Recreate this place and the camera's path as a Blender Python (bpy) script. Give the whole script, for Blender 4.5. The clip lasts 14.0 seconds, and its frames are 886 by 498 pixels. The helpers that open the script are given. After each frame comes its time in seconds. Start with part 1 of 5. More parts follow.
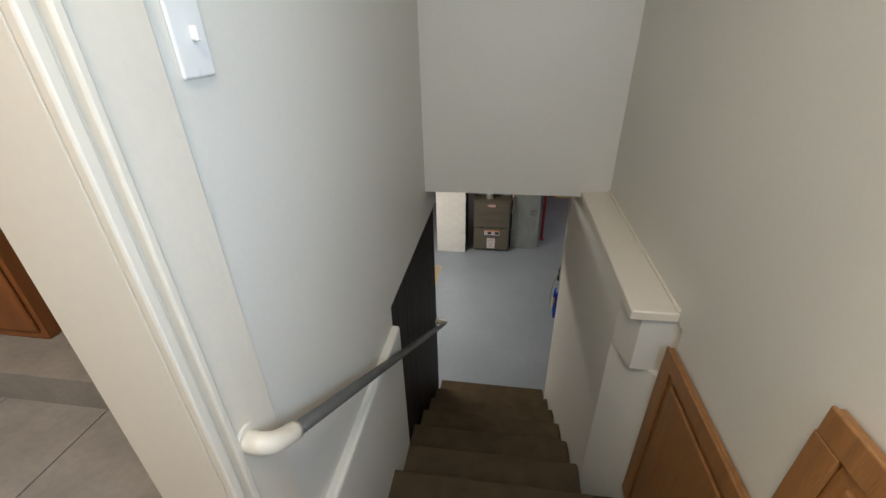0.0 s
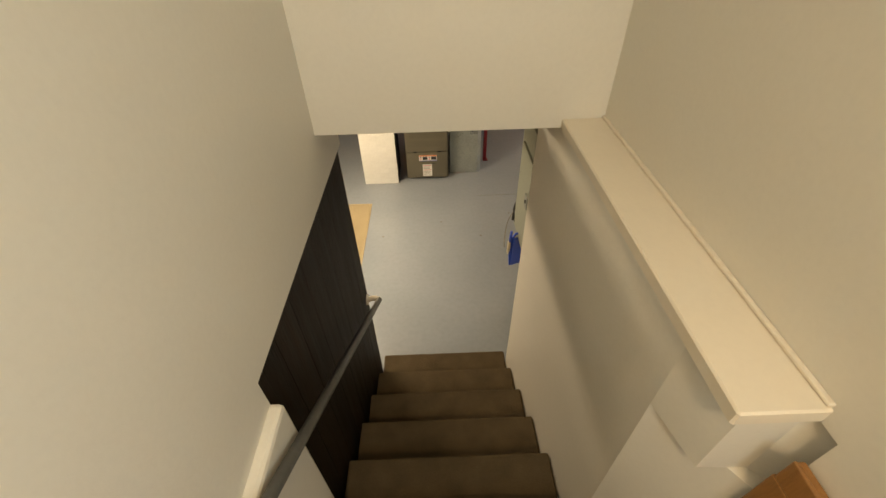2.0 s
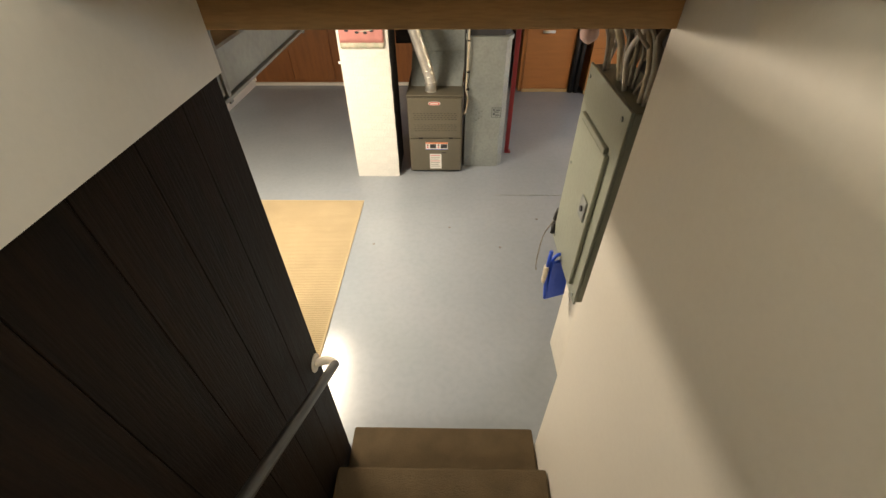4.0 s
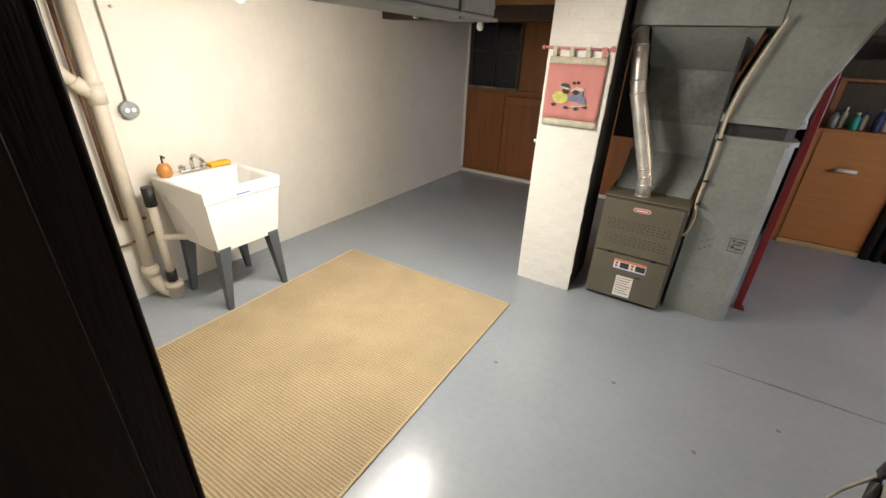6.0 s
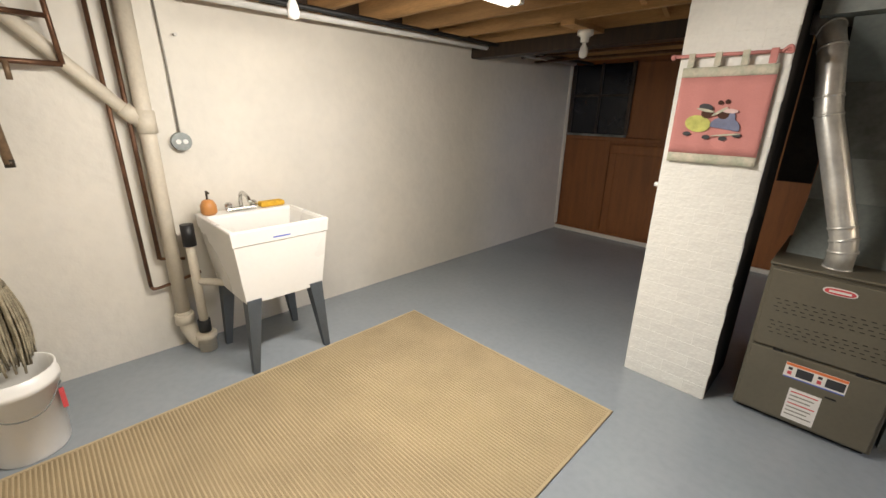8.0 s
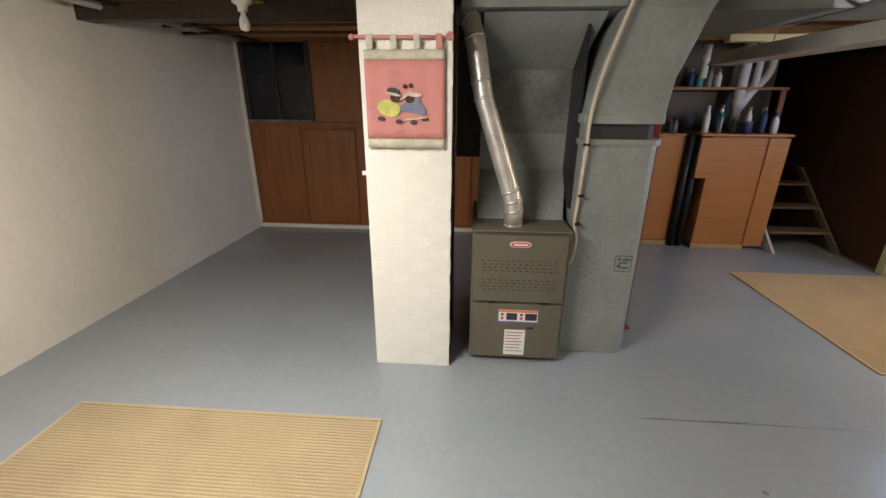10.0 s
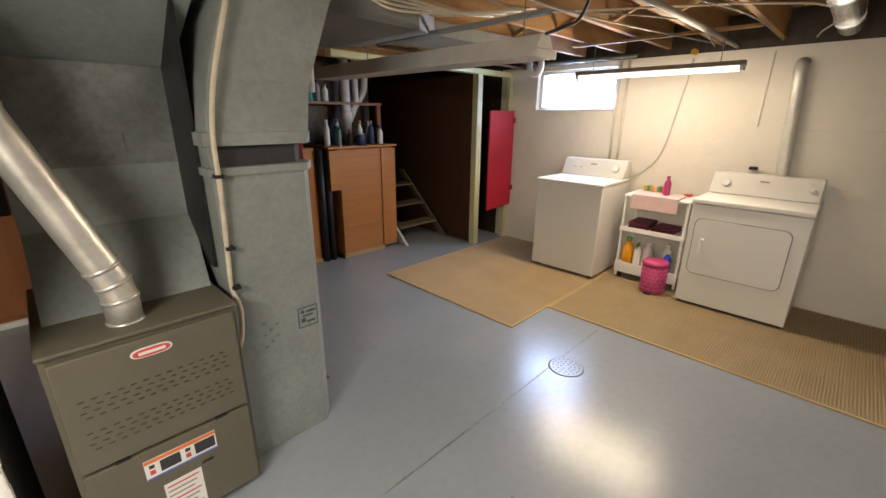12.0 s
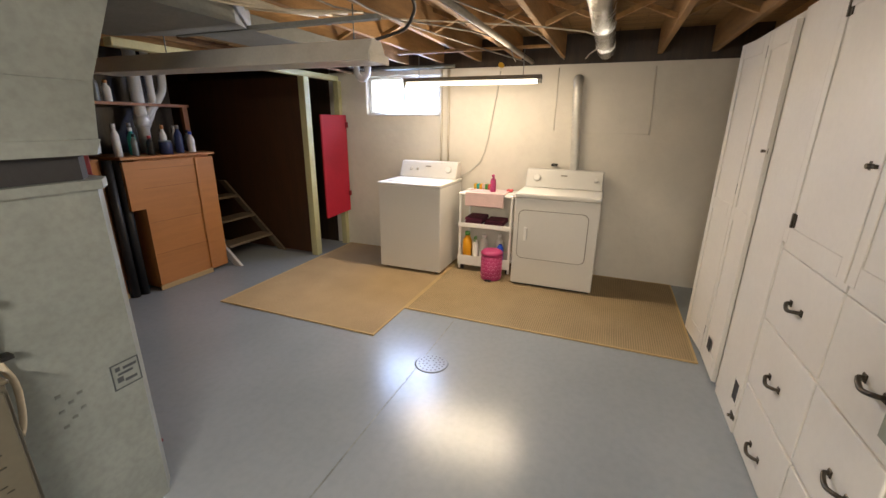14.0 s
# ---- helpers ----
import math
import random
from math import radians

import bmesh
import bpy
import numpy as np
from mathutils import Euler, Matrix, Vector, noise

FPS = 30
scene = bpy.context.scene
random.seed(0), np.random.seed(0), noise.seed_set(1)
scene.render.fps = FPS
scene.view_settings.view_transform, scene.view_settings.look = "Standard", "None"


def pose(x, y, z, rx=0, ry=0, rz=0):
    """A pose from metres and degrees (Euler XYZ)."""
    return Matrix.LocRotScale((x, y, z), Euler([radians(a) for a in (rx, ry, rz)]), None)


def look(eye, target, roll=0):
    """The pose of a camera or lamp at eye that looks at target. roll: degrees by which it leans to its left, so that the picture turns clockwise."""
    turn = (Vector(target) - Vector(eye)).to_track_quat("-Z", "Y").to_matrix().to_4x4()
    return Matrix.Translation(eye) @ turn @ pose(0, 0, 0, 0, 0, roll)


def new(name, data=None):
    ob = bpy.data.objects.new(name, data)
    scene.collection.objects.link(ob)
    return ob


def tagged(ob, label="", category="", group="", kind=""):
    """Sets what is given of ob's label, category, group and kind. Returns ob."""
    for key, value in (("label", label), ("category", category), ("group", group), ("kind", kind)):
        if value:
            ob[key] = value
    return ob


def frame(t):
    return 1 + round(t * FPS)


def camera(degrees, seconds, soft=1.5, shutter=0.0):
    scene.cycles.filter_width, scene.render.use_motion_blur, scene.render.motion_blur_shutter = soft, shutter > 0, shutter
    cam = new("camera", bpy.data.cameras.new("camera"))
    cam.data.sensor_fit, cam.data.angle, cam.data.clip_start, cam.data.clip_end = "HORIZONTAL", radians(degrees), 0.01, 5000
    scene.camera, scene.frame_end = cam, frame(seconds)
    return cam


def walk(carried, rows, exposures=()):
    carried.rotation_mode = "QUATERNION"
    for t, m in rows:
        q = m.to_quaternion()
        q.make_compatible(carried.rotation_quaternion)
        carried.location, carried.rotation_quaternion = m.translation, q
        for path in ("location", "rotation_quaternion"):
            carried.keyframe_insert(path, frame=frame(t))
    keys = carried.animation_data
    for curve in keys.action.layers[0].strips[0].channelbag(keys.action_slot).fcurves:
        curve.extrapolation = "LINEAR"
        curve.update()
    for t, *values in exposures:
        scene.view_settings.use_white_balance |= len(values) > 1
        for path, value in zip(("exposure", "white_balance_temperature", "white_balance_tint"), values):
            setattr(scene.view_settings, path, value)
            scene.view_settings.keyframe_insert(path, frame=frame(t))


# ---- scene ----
cam = camera(94.6, 14.0)
EXPOSURES = [(0, -0.2, 6200, 10), (0.5, -0.05, 6600, 10), (1, 0.2, 7000, 10), (1.5, 0.32, 8200, 10), (2, 0.48, 9300, 10), (2.2, 0.52, 9300, 10), (4.3, 1.05, 7200, 10), (5, 1.0, 6600, 10), (6, 0.7, 6500, 10), (7.2, 0.3, 6400, 10), (9.3, 0.58, 6400, 10), (11, 0.60, 6500, 10), (12, 0.78, 6700, 10), (14, 0.80, 6800, 10)]
PATH = [
    (0, (1.428, -0.999, 3.084), (1.158, 0.733, 2.121), -1.3),
    (0.5, (1.467, -0.804, 3.046), (1.373, 0.839, 1.91), -0.3),
    (1, (1.466, -0.586, 3.027), (1.438, 0.982, 1.786), 0.1),
    (1.5, (1.401, -0.328, 3.009), (1.471, 1.201, 1.722), -0.4),
    (2, (1.412, -0.133, 2.869), (1.432, 1.372, 1.552), -1.5),
    (2.2, (1.43, -0.046, 2.792), (1.417, 1.438, 1.451), -1.7),
    (4.3, (1.466, 0.894, 2.157), (1.42, 2.4, 0.842), 0.0),
    (4.5, (1.501, 1.0, 2.06), (1.38, 2.561, 0.814), 0.9),
    (5, (1.511, 1.176, 1.945), (1.289, 2.748, 0.728), 3.5),
    (5.5, (1.477, 1.346, 1.837), (0.967, 2.948, 0.755), 1.1),
    (6, (1.493, 1.517, 1.716), (0.577, 3.062, 0.838), 2.6),
    (6.5, (1.408, 1.679, 1.595), (0.204, 3.078, 0.824), 0.5),
    (7, (1.338, 1.855, 1.534), (-0.1, 3.017, 0.771), -0.9),
    (7.2, (1.322, 1.927, 1.484), (-0.178, 3.062, 0.804), 0.6),
    (9.3, (1.059, 2.287, 1.474), (0.439, 4.059, 0.784), 0.1),
    (9.5, (1.05, 2.318, 1.477), (0.548, 4.13, 0.797), 0.1),
    (10, (1.027, 2.438, 1.491), (0.892, 4.312, 0.805), 0.3),
    (10.5, (1.035, 2.595, 1.46), (1.331, 4.463, 0.81), 0.7),
    (11, (1.091, 2.797, 1.5), (1.797, 4.556, 0.86), 0.5),
    (11.5, (1.129, 2.935, 1.485), (2.216, 4.493, 0.86), 0.6),
    (12, (1.135, 3.062, 1.486), (2.488, 4.4, 0.87), 0.5),
    (12.5, (1.134, 3.144, 1.499), (2.639, 4.307, 0.883), 0.5),
    (13, (1.119, 3.151, 1.492), (2.734, 4.167, 0.892), 0.5),
    (13.5, (1.12, 3.151, 1.488), (2.827, 4.01, 0.896), 0.8),
    (14, (1.132, 3.158, 1.49), (2.909, 3.859, 0.899), 0.7),
]
walk(cam, [(t, look(eye, target, roll)) for t, eye, target, roll in PATH], EXPOSURES)

# ---------- world and light ----------
world = bpy.data.worlds.new("sky")
scene.world = world
world.use_nodes = True
wn = world.node_tree.nodes
sky = wn.new("ShaderNodeTexSky")
sky.sky_type, sky.sun_disc = "NISHITA", False
sky.sun_elevation, sky.sun_rotation = radians(40), radians(60)
wn["Background"].inputs[1].default_value = 0.12
world.node_tree.links.new(sky.outputs[0], wn["Background"].inputs[0])


def area_lamp(name, eye, target, sx, sy, power, colour):
    data = bpy.data.lights.new(name, "AREA")
    data.shape, data.size, data.size_y = "RECTANGLE", sx, sy
    data.energy, data.color = power, colour
    ob = new(name, data)
    ob.matrix_world = look(eye, target)
    return ob


WARM = (1.0, 0.82, 0.60)
DAY = (0.62, 0.80, 1.0)
# a bare tube shines to both sides as well as down
for side in (-1, 1):
    area_lamp("tube_light_laundry", (4.70 + 0.03 * side, 4.345, 1.79), (4.70 + 1.5 * side, 4.345, 0.75 if side < 0 else -0.9), 1.18, 0.05, 20 if side < 0 else 7, WARM)
    area_lamp("tube_light_sink", (0.05 + 0.05 * side, 3.1, 1.90), (0.05 + 1.5 * side, 3.1, 0.1), 1.15, 0.06, 31, (1.0, 0.92, 0.81))
area_lamp("daylight_window", (5.52, 5.26, 1.80), (3.2, 4.2, 0.4), 0.80, 0.38, 20, (0.38, 0.55, 1.0))
area_lamp("daylight_side_door", (2.00, -1.20, 3.3), (0.95, 0.55, 3.2), 0.6, 0.8, 19, (0.58, 0.78, 1.0))
area_lamp("kitchen_ceiling_light", (-0.6, -1.0, 3.95), (-0.6, -1.0, 1.6), 0.5, 0.5, 34, WARM)
area_lamp("entry_ceiling_light", (1.35, -1.2, 4.02), (1.5, -0.6, 1.6), 0.3, 0.3, 17, (1.0, 0.82, 0.60))

# ---------- materials ----------


def mat(name, colour, rough=0.6, metal=0.0, vary=0.12, scale=3.0, grain=60.0, bump=0.15, streak=(1, 1, 1),
        second=None, island=0.0, spec=0.5):
    """A surface with broad and fine variation of its colour, roughness and relief."""
    m = bpy.data.materials.new(name)
    m.use_nodes = True
    nt = m.node_tree
    n, ln = nt.nodes, nt.links
    b = n["Principled BSDF"]
    tc = n.new("ShaderNodeTexCoord")
    mp = n.new("ShaderNodeMapping")
    mp.inputs["Scale"].default_value = streak
    ln.new(tc.outputs["Object"], mp.inputs[0])
    big = n.new("ShaderNodeTexNoise")
    big.inputs["Scale"].default_value, big.inputs["Detail"].default_value = scale, 5
    fine = n.new("ShaderNodeTexNoise")
    fine.inputs["Scale"].default_value, fine.inputs["Detail"].default_value = grain, 4
    for t in (big, fine):
        ln.new(mp.outputs[0], t.inputs["Vector"])
    c2 = second or tuple(max(0, c * (1 - 2.2 * vary)) for c in colour)
    ramp = n.new("ShaderNodeValToRGB")
    ramp.color_ramp.elements[0].position, ramp.color_ramp.elements[1].position = 0.3, 0.68
    ramp.color_ramp.elements[0].color = (*c2, 1)
    ramp.color_ramp.elements[1].color = (*colour, 1)
    ln.new(big.outputs[0], ramp.inputs[0])
    mix = n.new("ShaderNodeMix")
    mix.data_type, mix.blend_type = "RGBA", "MULTIPLY"
    mix.inputs[0].default_value = min(1, vary * 4)
    ln.new(ramp.outputs[0], mix.inputs[6])
    fr = n.new("ShaderNodeValToRGB")
    fr.color_ramp.elements[0].position, fr.color_ramp.elements[1].position = 0.3, 0.6
    fr.color_ramp.elements[0].color = (0.72, 0.72, 0.72, 1)
    ln.new(fine.outputs[0], fr.inputs[0])
    ln.new(fr.outputs[0], mix.inputs[7])
    out = mix.outputs[2]
    if island:
        oi = n.new("ShaderNodeObjectInfo")
        hs = n.new("ShaderNodeHueSaturation")
        mr = n.new("ShaderNodeMapRange")
        mr.inputs[3].default_value, mr.inputs[4].default_value = 1 - island, 1 + island
        ln.new(oi.outputs["Random"], mr.inputs[0])
        ln.new(mr.outputs[0], hs.inputs["Value"])
        ln.new(out, hs.inputs["Color"])
        out = hs.outputs[0]
    ln.new(out, b.inputs["Base Color"])
    rr = n.new("ShaderNodeMapRange")
    rr.inputs[3].default_value, rr.inputs[4].default_value = max(0.02, rough - 0.08), min(1, rough + 0.1)
    ln.new(big.outputs[0], rr.inputs[0])
    ln.new(rr.outputs[0], b.inputs["Roughness"])
    b.inputs["Metallic"].default_value = metal
    b.inputs["Specular IOR Level"].default_value = spec
    if bump:
        bp = n.new("ShaderNodeBump")
        bp.inputs["Strength"].default_value, bp.inputs["Distance"].default_value = bump, 0.01
        add = n.new("ShaderNodeMath")
        ln.new(big.outputs[0], add.inputs[0])
        ln.new(fine.outputs[0], add.inputs[1])
        ln.new(add.outputs[0], bp.inputs["Height"])
        ln.new(bp.outputs[0], b.inputs["Normal"])
    return m


def glow(name, colour, strength):
    m = bpy.data.materials.new(name)
    m.use_nodes = True
    b = m.node_tree.nodes["Principled BSDF"]
    b.inputs["Base Color"].default_value = (*colour, 1)
    b.inputs["Emission Color"].default_value = (*colour, 1)
    b.inputs["Emission Strength"].default_value = strength
    return m


def clear(name, colour=(1, 1, 1), rough=0.02):
    m = bpy.data.materials.new(name)
    m.use_nodes = True
    b = m.node_tree.nodes["Principled BSDF"]
    b.inputs["Base Color"].default_value = (*colour, 1)
    b.inputs["Roughness"].default_value = rough
    b.inputs["Transmission Weight"].default_value = 1
    return m


M_FLOOR = mat("grey_floor_paint", (0.285, 0.315, 0.345), 0.22, vary=0.05, scale=1.2, grain=25, bump=0.03, second=(0.25, 0.28, 0.31))
M_WALL = mat("cream_masonry_paint", (0.74, 0.70, 0.62), 0.6, vary=0.03, scale=2.2, grain=16, bump=0.4, second=(0.67, 0.64, 0.57))
M_PLASTER = mat("cream_wall_paint", (0.72, 0.69, 0.62), 0.5, vary=0.02, scale=1.4, grain=70, bump=0.04)
M_TRIM = mat("cream_gloss_paint", (0.74, 0.67, 0.56), 0.35, vary=0.02, scale=3, grain=60, bump=0.05)
M_BRICK = mat("white_painted_brick", (0.80, 0.79, 0.74), 0.6, vary=0.04, scale=6, grain=50, bump=0.5, island=0.012)
# soot of the chimney side, and the painted dark of two shaded gaps
M_SOOT_GAP = mat("sooty_brick_and_gap_black", (0.035, 0.03, 0.028), 0.9, vary=0.2, scale=8, grain=60, bump=0.5)
M_CARPET = mat("brown_carpet", (0.135, 0.098, 0.058), 0.95, vary=0.12, scale=9, grain=260, bump=0.9, spec=0.1)
M_DARKWOOD = mat("dark_stained_wood", (0.045, 0.026, 0.014), 0.45, vary=0.25, scale=3, grain=24, bump=0.2, streak=(8, 8, 0.6), island=0.25)
M_STAIRWOOD = mat("blackened_stair_boards", (0.020, 0.010, 0.005), 0.5, vary=0.25, scale=3, grain=24, bump=0.2, streak=(8, 8, 0.6), island=0.3, spec=0.12, second=(0.007, 0.005, 0.004))
M_FLUE = mat("galvanised_flue", (0.74, 0.73, 0.69), 0.36, metal=0.6, vary=0.1, scale=10, grain=50, bump=0.06)
M_STORAGE = mat("brown_stained_plywood", (0.085, 0.036, 0.015), 0.55, vary=0.12, scale=3, grain=30, streak=(6, 6, 0.6), bump=0.1)
M_DUCTDULL = mat("dull_duct_steel", (0.20, 0.21, 0.20), 0.7, vary=0.1, scale=6)
M_LOUVRE = mat("louvre_shadow_enamel", (0.055, 0.05, 0.036), 0.5, vary=0.05)
M_STEP = mat("worn_step_timber", (0.20, 0.15, 0.10), 0.7, vary=0.15, scale=6, streak=(0.8, 6, 6))
M_FOIL = mat("foil_hose", (0.74, 0.72, 0.66), 0.35, metal=0.35, vary=0.06, scale=12)
M_PANEL = mat("brown_wood_panel", (0.29, 0.105, 0.028), 0.5, vary=0.12, scale=3, grain=30, bump=0.12, streak=(6, 6, 0.6), island=0.08)
M_OAK = mat("oak", (0.36, 0.165, 0.055), 0.4, vary=0.14, scale=5, grain=40, bump=0.12, streak=(7, 7, 0.7))
M_PLY = mat("varnished_plywood", (0.47, 0.195, 0.06), 0.42, vary=0.06, scale=3, grain=30, bump=0.06, streak=(0.8, 6, 8), island=0.05)
M_JOIST = mat("joist_timber", (0.44, 0.25, 0.10), 0.8, vary=0.16, scale=3, grain=30, bump=0.3, streak=(0.7, 7, 7), island=0.2)
M_SUB = mat("subfloor_boards", (0.32, 0.19, 0.08), 0.85, vary=0.2, scale=3, grain=30, bump=0.3, streak=(6, 0.8, 6), island=0.2)
M_GALV = mat("galvanised_steel", (0.32, 0.345, 0.335), 0.5, metal=0.5, vary=0.2, scale=5, grain=38, bump=0.05, second=(0.15, 0.165, 0.16))
M_SHEET = mat("painted_sheet_metal", (0.335, 0.37, 0.355), 0.5, metal=0.25, vary=0.10, scale=5, grain=40, bump=0.03)
M_CHROME = mat("bright_steel", (0.72, 0.71, 0.68), 0.24, metal=1, vary=0.08, scale=12, grain=60, bump=0.05)
M_FURN = mat("taupe_furnace_enamel", (0.145, 0.13, 0.095), 0.45, metal=0.1, vary=0.05, scale=4, grain=60, bump=0.03)
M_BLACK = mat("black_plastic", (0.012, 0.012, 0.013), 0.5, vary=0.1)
M_RED = mat("red_steel_paint", (0.25, 0.012, 0.02), 0.4, vary=0.08, scale=6)
M_REDDOOR = mat("red_door_paint", (0.55, 0.02, 0.045), 0.45, vary=0.06, scale=4)
M_WHITE = mat("white_enamel", (0.80, 0.79, 0.76), 0.28, vary=0.015, scale=2, grain=40, bump=0.02)
M_APPL = mat("white_appliance_enamel", (0.72, 0.71, 0.67), 0.3, vary=0.015, scale=2, grain=40, bump=0.02)
M_CAB = mat("white_cabinet_paint", (0.78, 0.75, 0.69), 0.42, vary=0.025, scale=3, grain=40, bump=0.08)
M_BRASS = mat("aged_metal_pull", (0.10, 0.085, 0.065), 0.4, metal=0.8, vary=0.15, scale=20)
M_COPPER = mat("old_copper", (0.20, 0.105, 0.06), 0.45, metal=0.7, vary=0.2, scale=10)
M_PVC = mat("painted_waste_pipe", (0.66, 0.60, 0.49), 0.5, vary=0.05, scale=8)
M_PIPEWHITE = mat("white_pipe", (0.70, 0.69, 0.66), 0.45, vary=0.05, scale=8)
M_LEG = mat("grey_steel_leg", (0.075, 0.09, 0.105), 0.45, vary=0.06, scale=10)
M_DRABPAINT = mat("drab_grey_brown_paint", (0.082, 0.072, 0.066), 0.6, vary=0.08, scale=4, grain=50, bump=0.1)
M_OLDBRASS = mat("old_brass_pipe", (0.30, 0.20, 0.12), 0.5, metal=0.4, vary=0.2, scale=12)
M_BLUE = mat("blue_plastic", (0.012, 0.08, 0.62), 0.4, vary=0.05)
M_MOP = mat("cotton_mop", (0.46, 0.40, 0.28), 0.95, vary=0.2, scale=30, grain=120, bump=0.5)
M_RUG = mat("sisal_rug", (0.48, 0.385, 0.245), 0.9, vary=0.08, scale=3, grain=160, bump=0.5, spec=0.1)
M_RUGDARK = mat("sisal_rug_weft", (0.35, 0.275, 0.165), 0.95, vary=0.1, scale=4, grain=160, bump=0.5, spec=0.1)
M_MAT = mat("beige_mat", (0.42, 0.315, 0.19), 0.9, vary=0.06, scale=3, grain=160, bump=0.4, spec=0.1)
M_MATEDGE = mat("mat_binding", (0.50, 0.36, 0.18), 0.9, vary=0.06)
M_PINK = mat("pink_cloth", (0.58, 0.255, 0.235), 0.9, vary=0.04, scale=6, grain=200, bump=0.3, spec=0.1)
M_FLORAL = mat("pale_floral_cloth", (0.62, 0.56, 0.46), 0.9, vary=0.12, scale=22, grain=80, bump=0.2, second=(0.40, 0.43, 0.33), spec=0.1)
M_TOWEL = mat("pale_pink_towel", (0.72, 0.52, 0.50), 0.95, vary=0.05, scale=10, grain=200, bump=0.5)
M_MAROON = mat("maroon_towel", (0.13, 0.02, 0.045), 0.95, vary=0.12, scale=10, grain=200, bump=0.5)
M_BIN = mat("pink_bin", (0.46, 0.045, 0.17), 0.4, vary=0.05)
M_BINLT = mat("pale_pink_pattern", (0.72, 0.25, 0.42), 0.5, vary=0.05)
M_ORANGE = mat("orange_bottle", (0.80, 0.36, 0.01), 0.35, vary=0.04)
M_YELLOW = mat("yellow_sponge", (0.72, 0.42, 0.03), 0.8, vary=0.1, scale=30)
M_AMBER = mat("amber_soap", (0.55, 0.24, 0.07), 0.3, vary=0.06)
M_TEAL = mat("teal_plastic", (0.02, 0.33, 0.28), 0.4, vary=0.05)
M_GREEN = mat("green_plastic", (0.10, 0.35, 0.08), 0.4, vary=0.05)
M_NAVY = mat("navy_label", (0.02, 0.035, 0.12), 0.5, vary=0.08)
M_PAPER = mat("paper_label", (0.78, 0.76, 0.72), 0.7, vary=0.02)
M_INK = mat("dark_ink", (0.04, 0.04, 0.045), 0.7, vary=0.05)
M_ORANGEINK = mat("orange_ink", (0.75, 0.20, 0.06), 0.6, vary=0.03)
M_BLUEINK = mat("blue_ink", (0.10, 0.16, 0.55), 0.6, vary=0.03)
M_REDINK = mat("red_ink", (0.62, 0.08, 0.09), 0.5, vary=0.03)
M_TILE = mat("grey_floor_tile", (0.33, 0.32, 0.32), 0.4, vary=0.1, scale=6, grain=40, bump=0.08, island=0.06)
M_GROUT = mat("grout", (0.20, 0.19, 0.18), 0.9, vary=0.1)
M_GREENPOST = mat("pale_green_post_paint", (0.56, 0.54, 0.30), 0.5, vary=0.06, scale=5)
M_WIRE = mat("cream_cable", (0.62, 0.55, 0.42), 0.6, vary=0.08, scale=20)
M_GREYCABLE = mat("grey_cable", (0.30, 0.28, 0.24), 0.6, vary=0.12, scale=20)
M_BOX = mat("grey_green_box_enamel", (0.27, 0.29, 0.235), 0.42, metal=0.1, vary=0.05, scale=5)
M_FIX = mat("fixture_enamel", (0.62, 0.60, 0.55), 0.4, vary=0.06, scale=6)
M_RAIL = mat("dark_grey_rail_paint", (0.085, 0.085, 0.08), 0.4, vary=0.1, scale=12)
M_IRON = mat("cast_iron_grate", (0.30, 0.31, 0.32), 0.4, metal=0.4, vary=0.1, scale=20)
M_SKIN = mat("brown_felt", (0.07, 0.03, 0.02), 0.95, vary=0.08)
M_LIME = mat("yellow_green_felt", (0.62, 0.62, 0.18), 0.95, vary=0.12, scale=25)
M_SLATE = mat("slate_blue_felt", (0.20, 0.22, 0.33), 0.95, vary=0.1, scale=25)
M_TUBE = glow("lit_tube", (1.0, 0.90, 0.74), 2.2)
M_SKYGLOW = glow("bright_outdoors", (0.88, 0.95, 1.0), 5.0)
M_GLASS = clear("window_glass")
M_DARKGLASS = mat("dark_window_glass", (0.012, 0.014, 0.02), 0.12, vary=0.1, bump=0)
M_MIRROR = mat("mirror", (0.9, 0.9, 0.9), 0.02, metal=1, vary=0.0, bump=0)
M_MIRROR.node_tree.nodes["Principled BSDF"].inputs["Roughness"].default_value = 0.02

# ---------- mesh tools ----------


def box(bm, x0, x1, y0, y1, z0, z1, bevel=0.0, seg=1):
    x0, x1 = min(x0, x1), max(x0, x1)
    y0, y1 = min(y0, y1), max(y0, y1)
    z0, z1 = min(z0, z1), max(z0, z1)
    v = [bm.verts.new(p) for p in ((x0, y0, z0), (x1, y0, z0), (x1, y1, z0), (x0, y1, z0),
                                   (x0, y0, z1), (x1, y0, z1), (x1, y1, z1), (x0, y1, z1))]
    f = [bm.faces.new([v[i] for i in q]) for q in ((3, 2, 1, 0), (4, 5, 6, 7), (0, 1, 5, 4), (1, 2, 6, 5), (2, 3, 7, 6), (3, 0, 4, 7))]
    if bevel:
        bmesh.ops.bevel(bm, geom=list({e for q in f for e in q.edges}), offset=bevel, segments=seg, affect="EDGES", profile=0.5)
    return bm


def hexa(bm, low, high, bevel=0.0):
    """A solid between two rings of points of the same count."""
    a = [bm.verts.new(p) for p in low]
    b = [bm.verts.new(p) for p in high]
    k = len(a)
    fs = [bm.faces.new(a[::-1]), bm.faces.new(b)]
    fs += [bm.faces.new((a[i], a[(i + 1) % k], b[(i + 1) % k], b[i])) for i in range(k)]
    if bevel:
        bmesh.ops.bevel(bm, geom=list({e for q in fs for e in q.edges}), offset=bevel, segments=1, affect="EDGES", profile=0.5)
    return bm


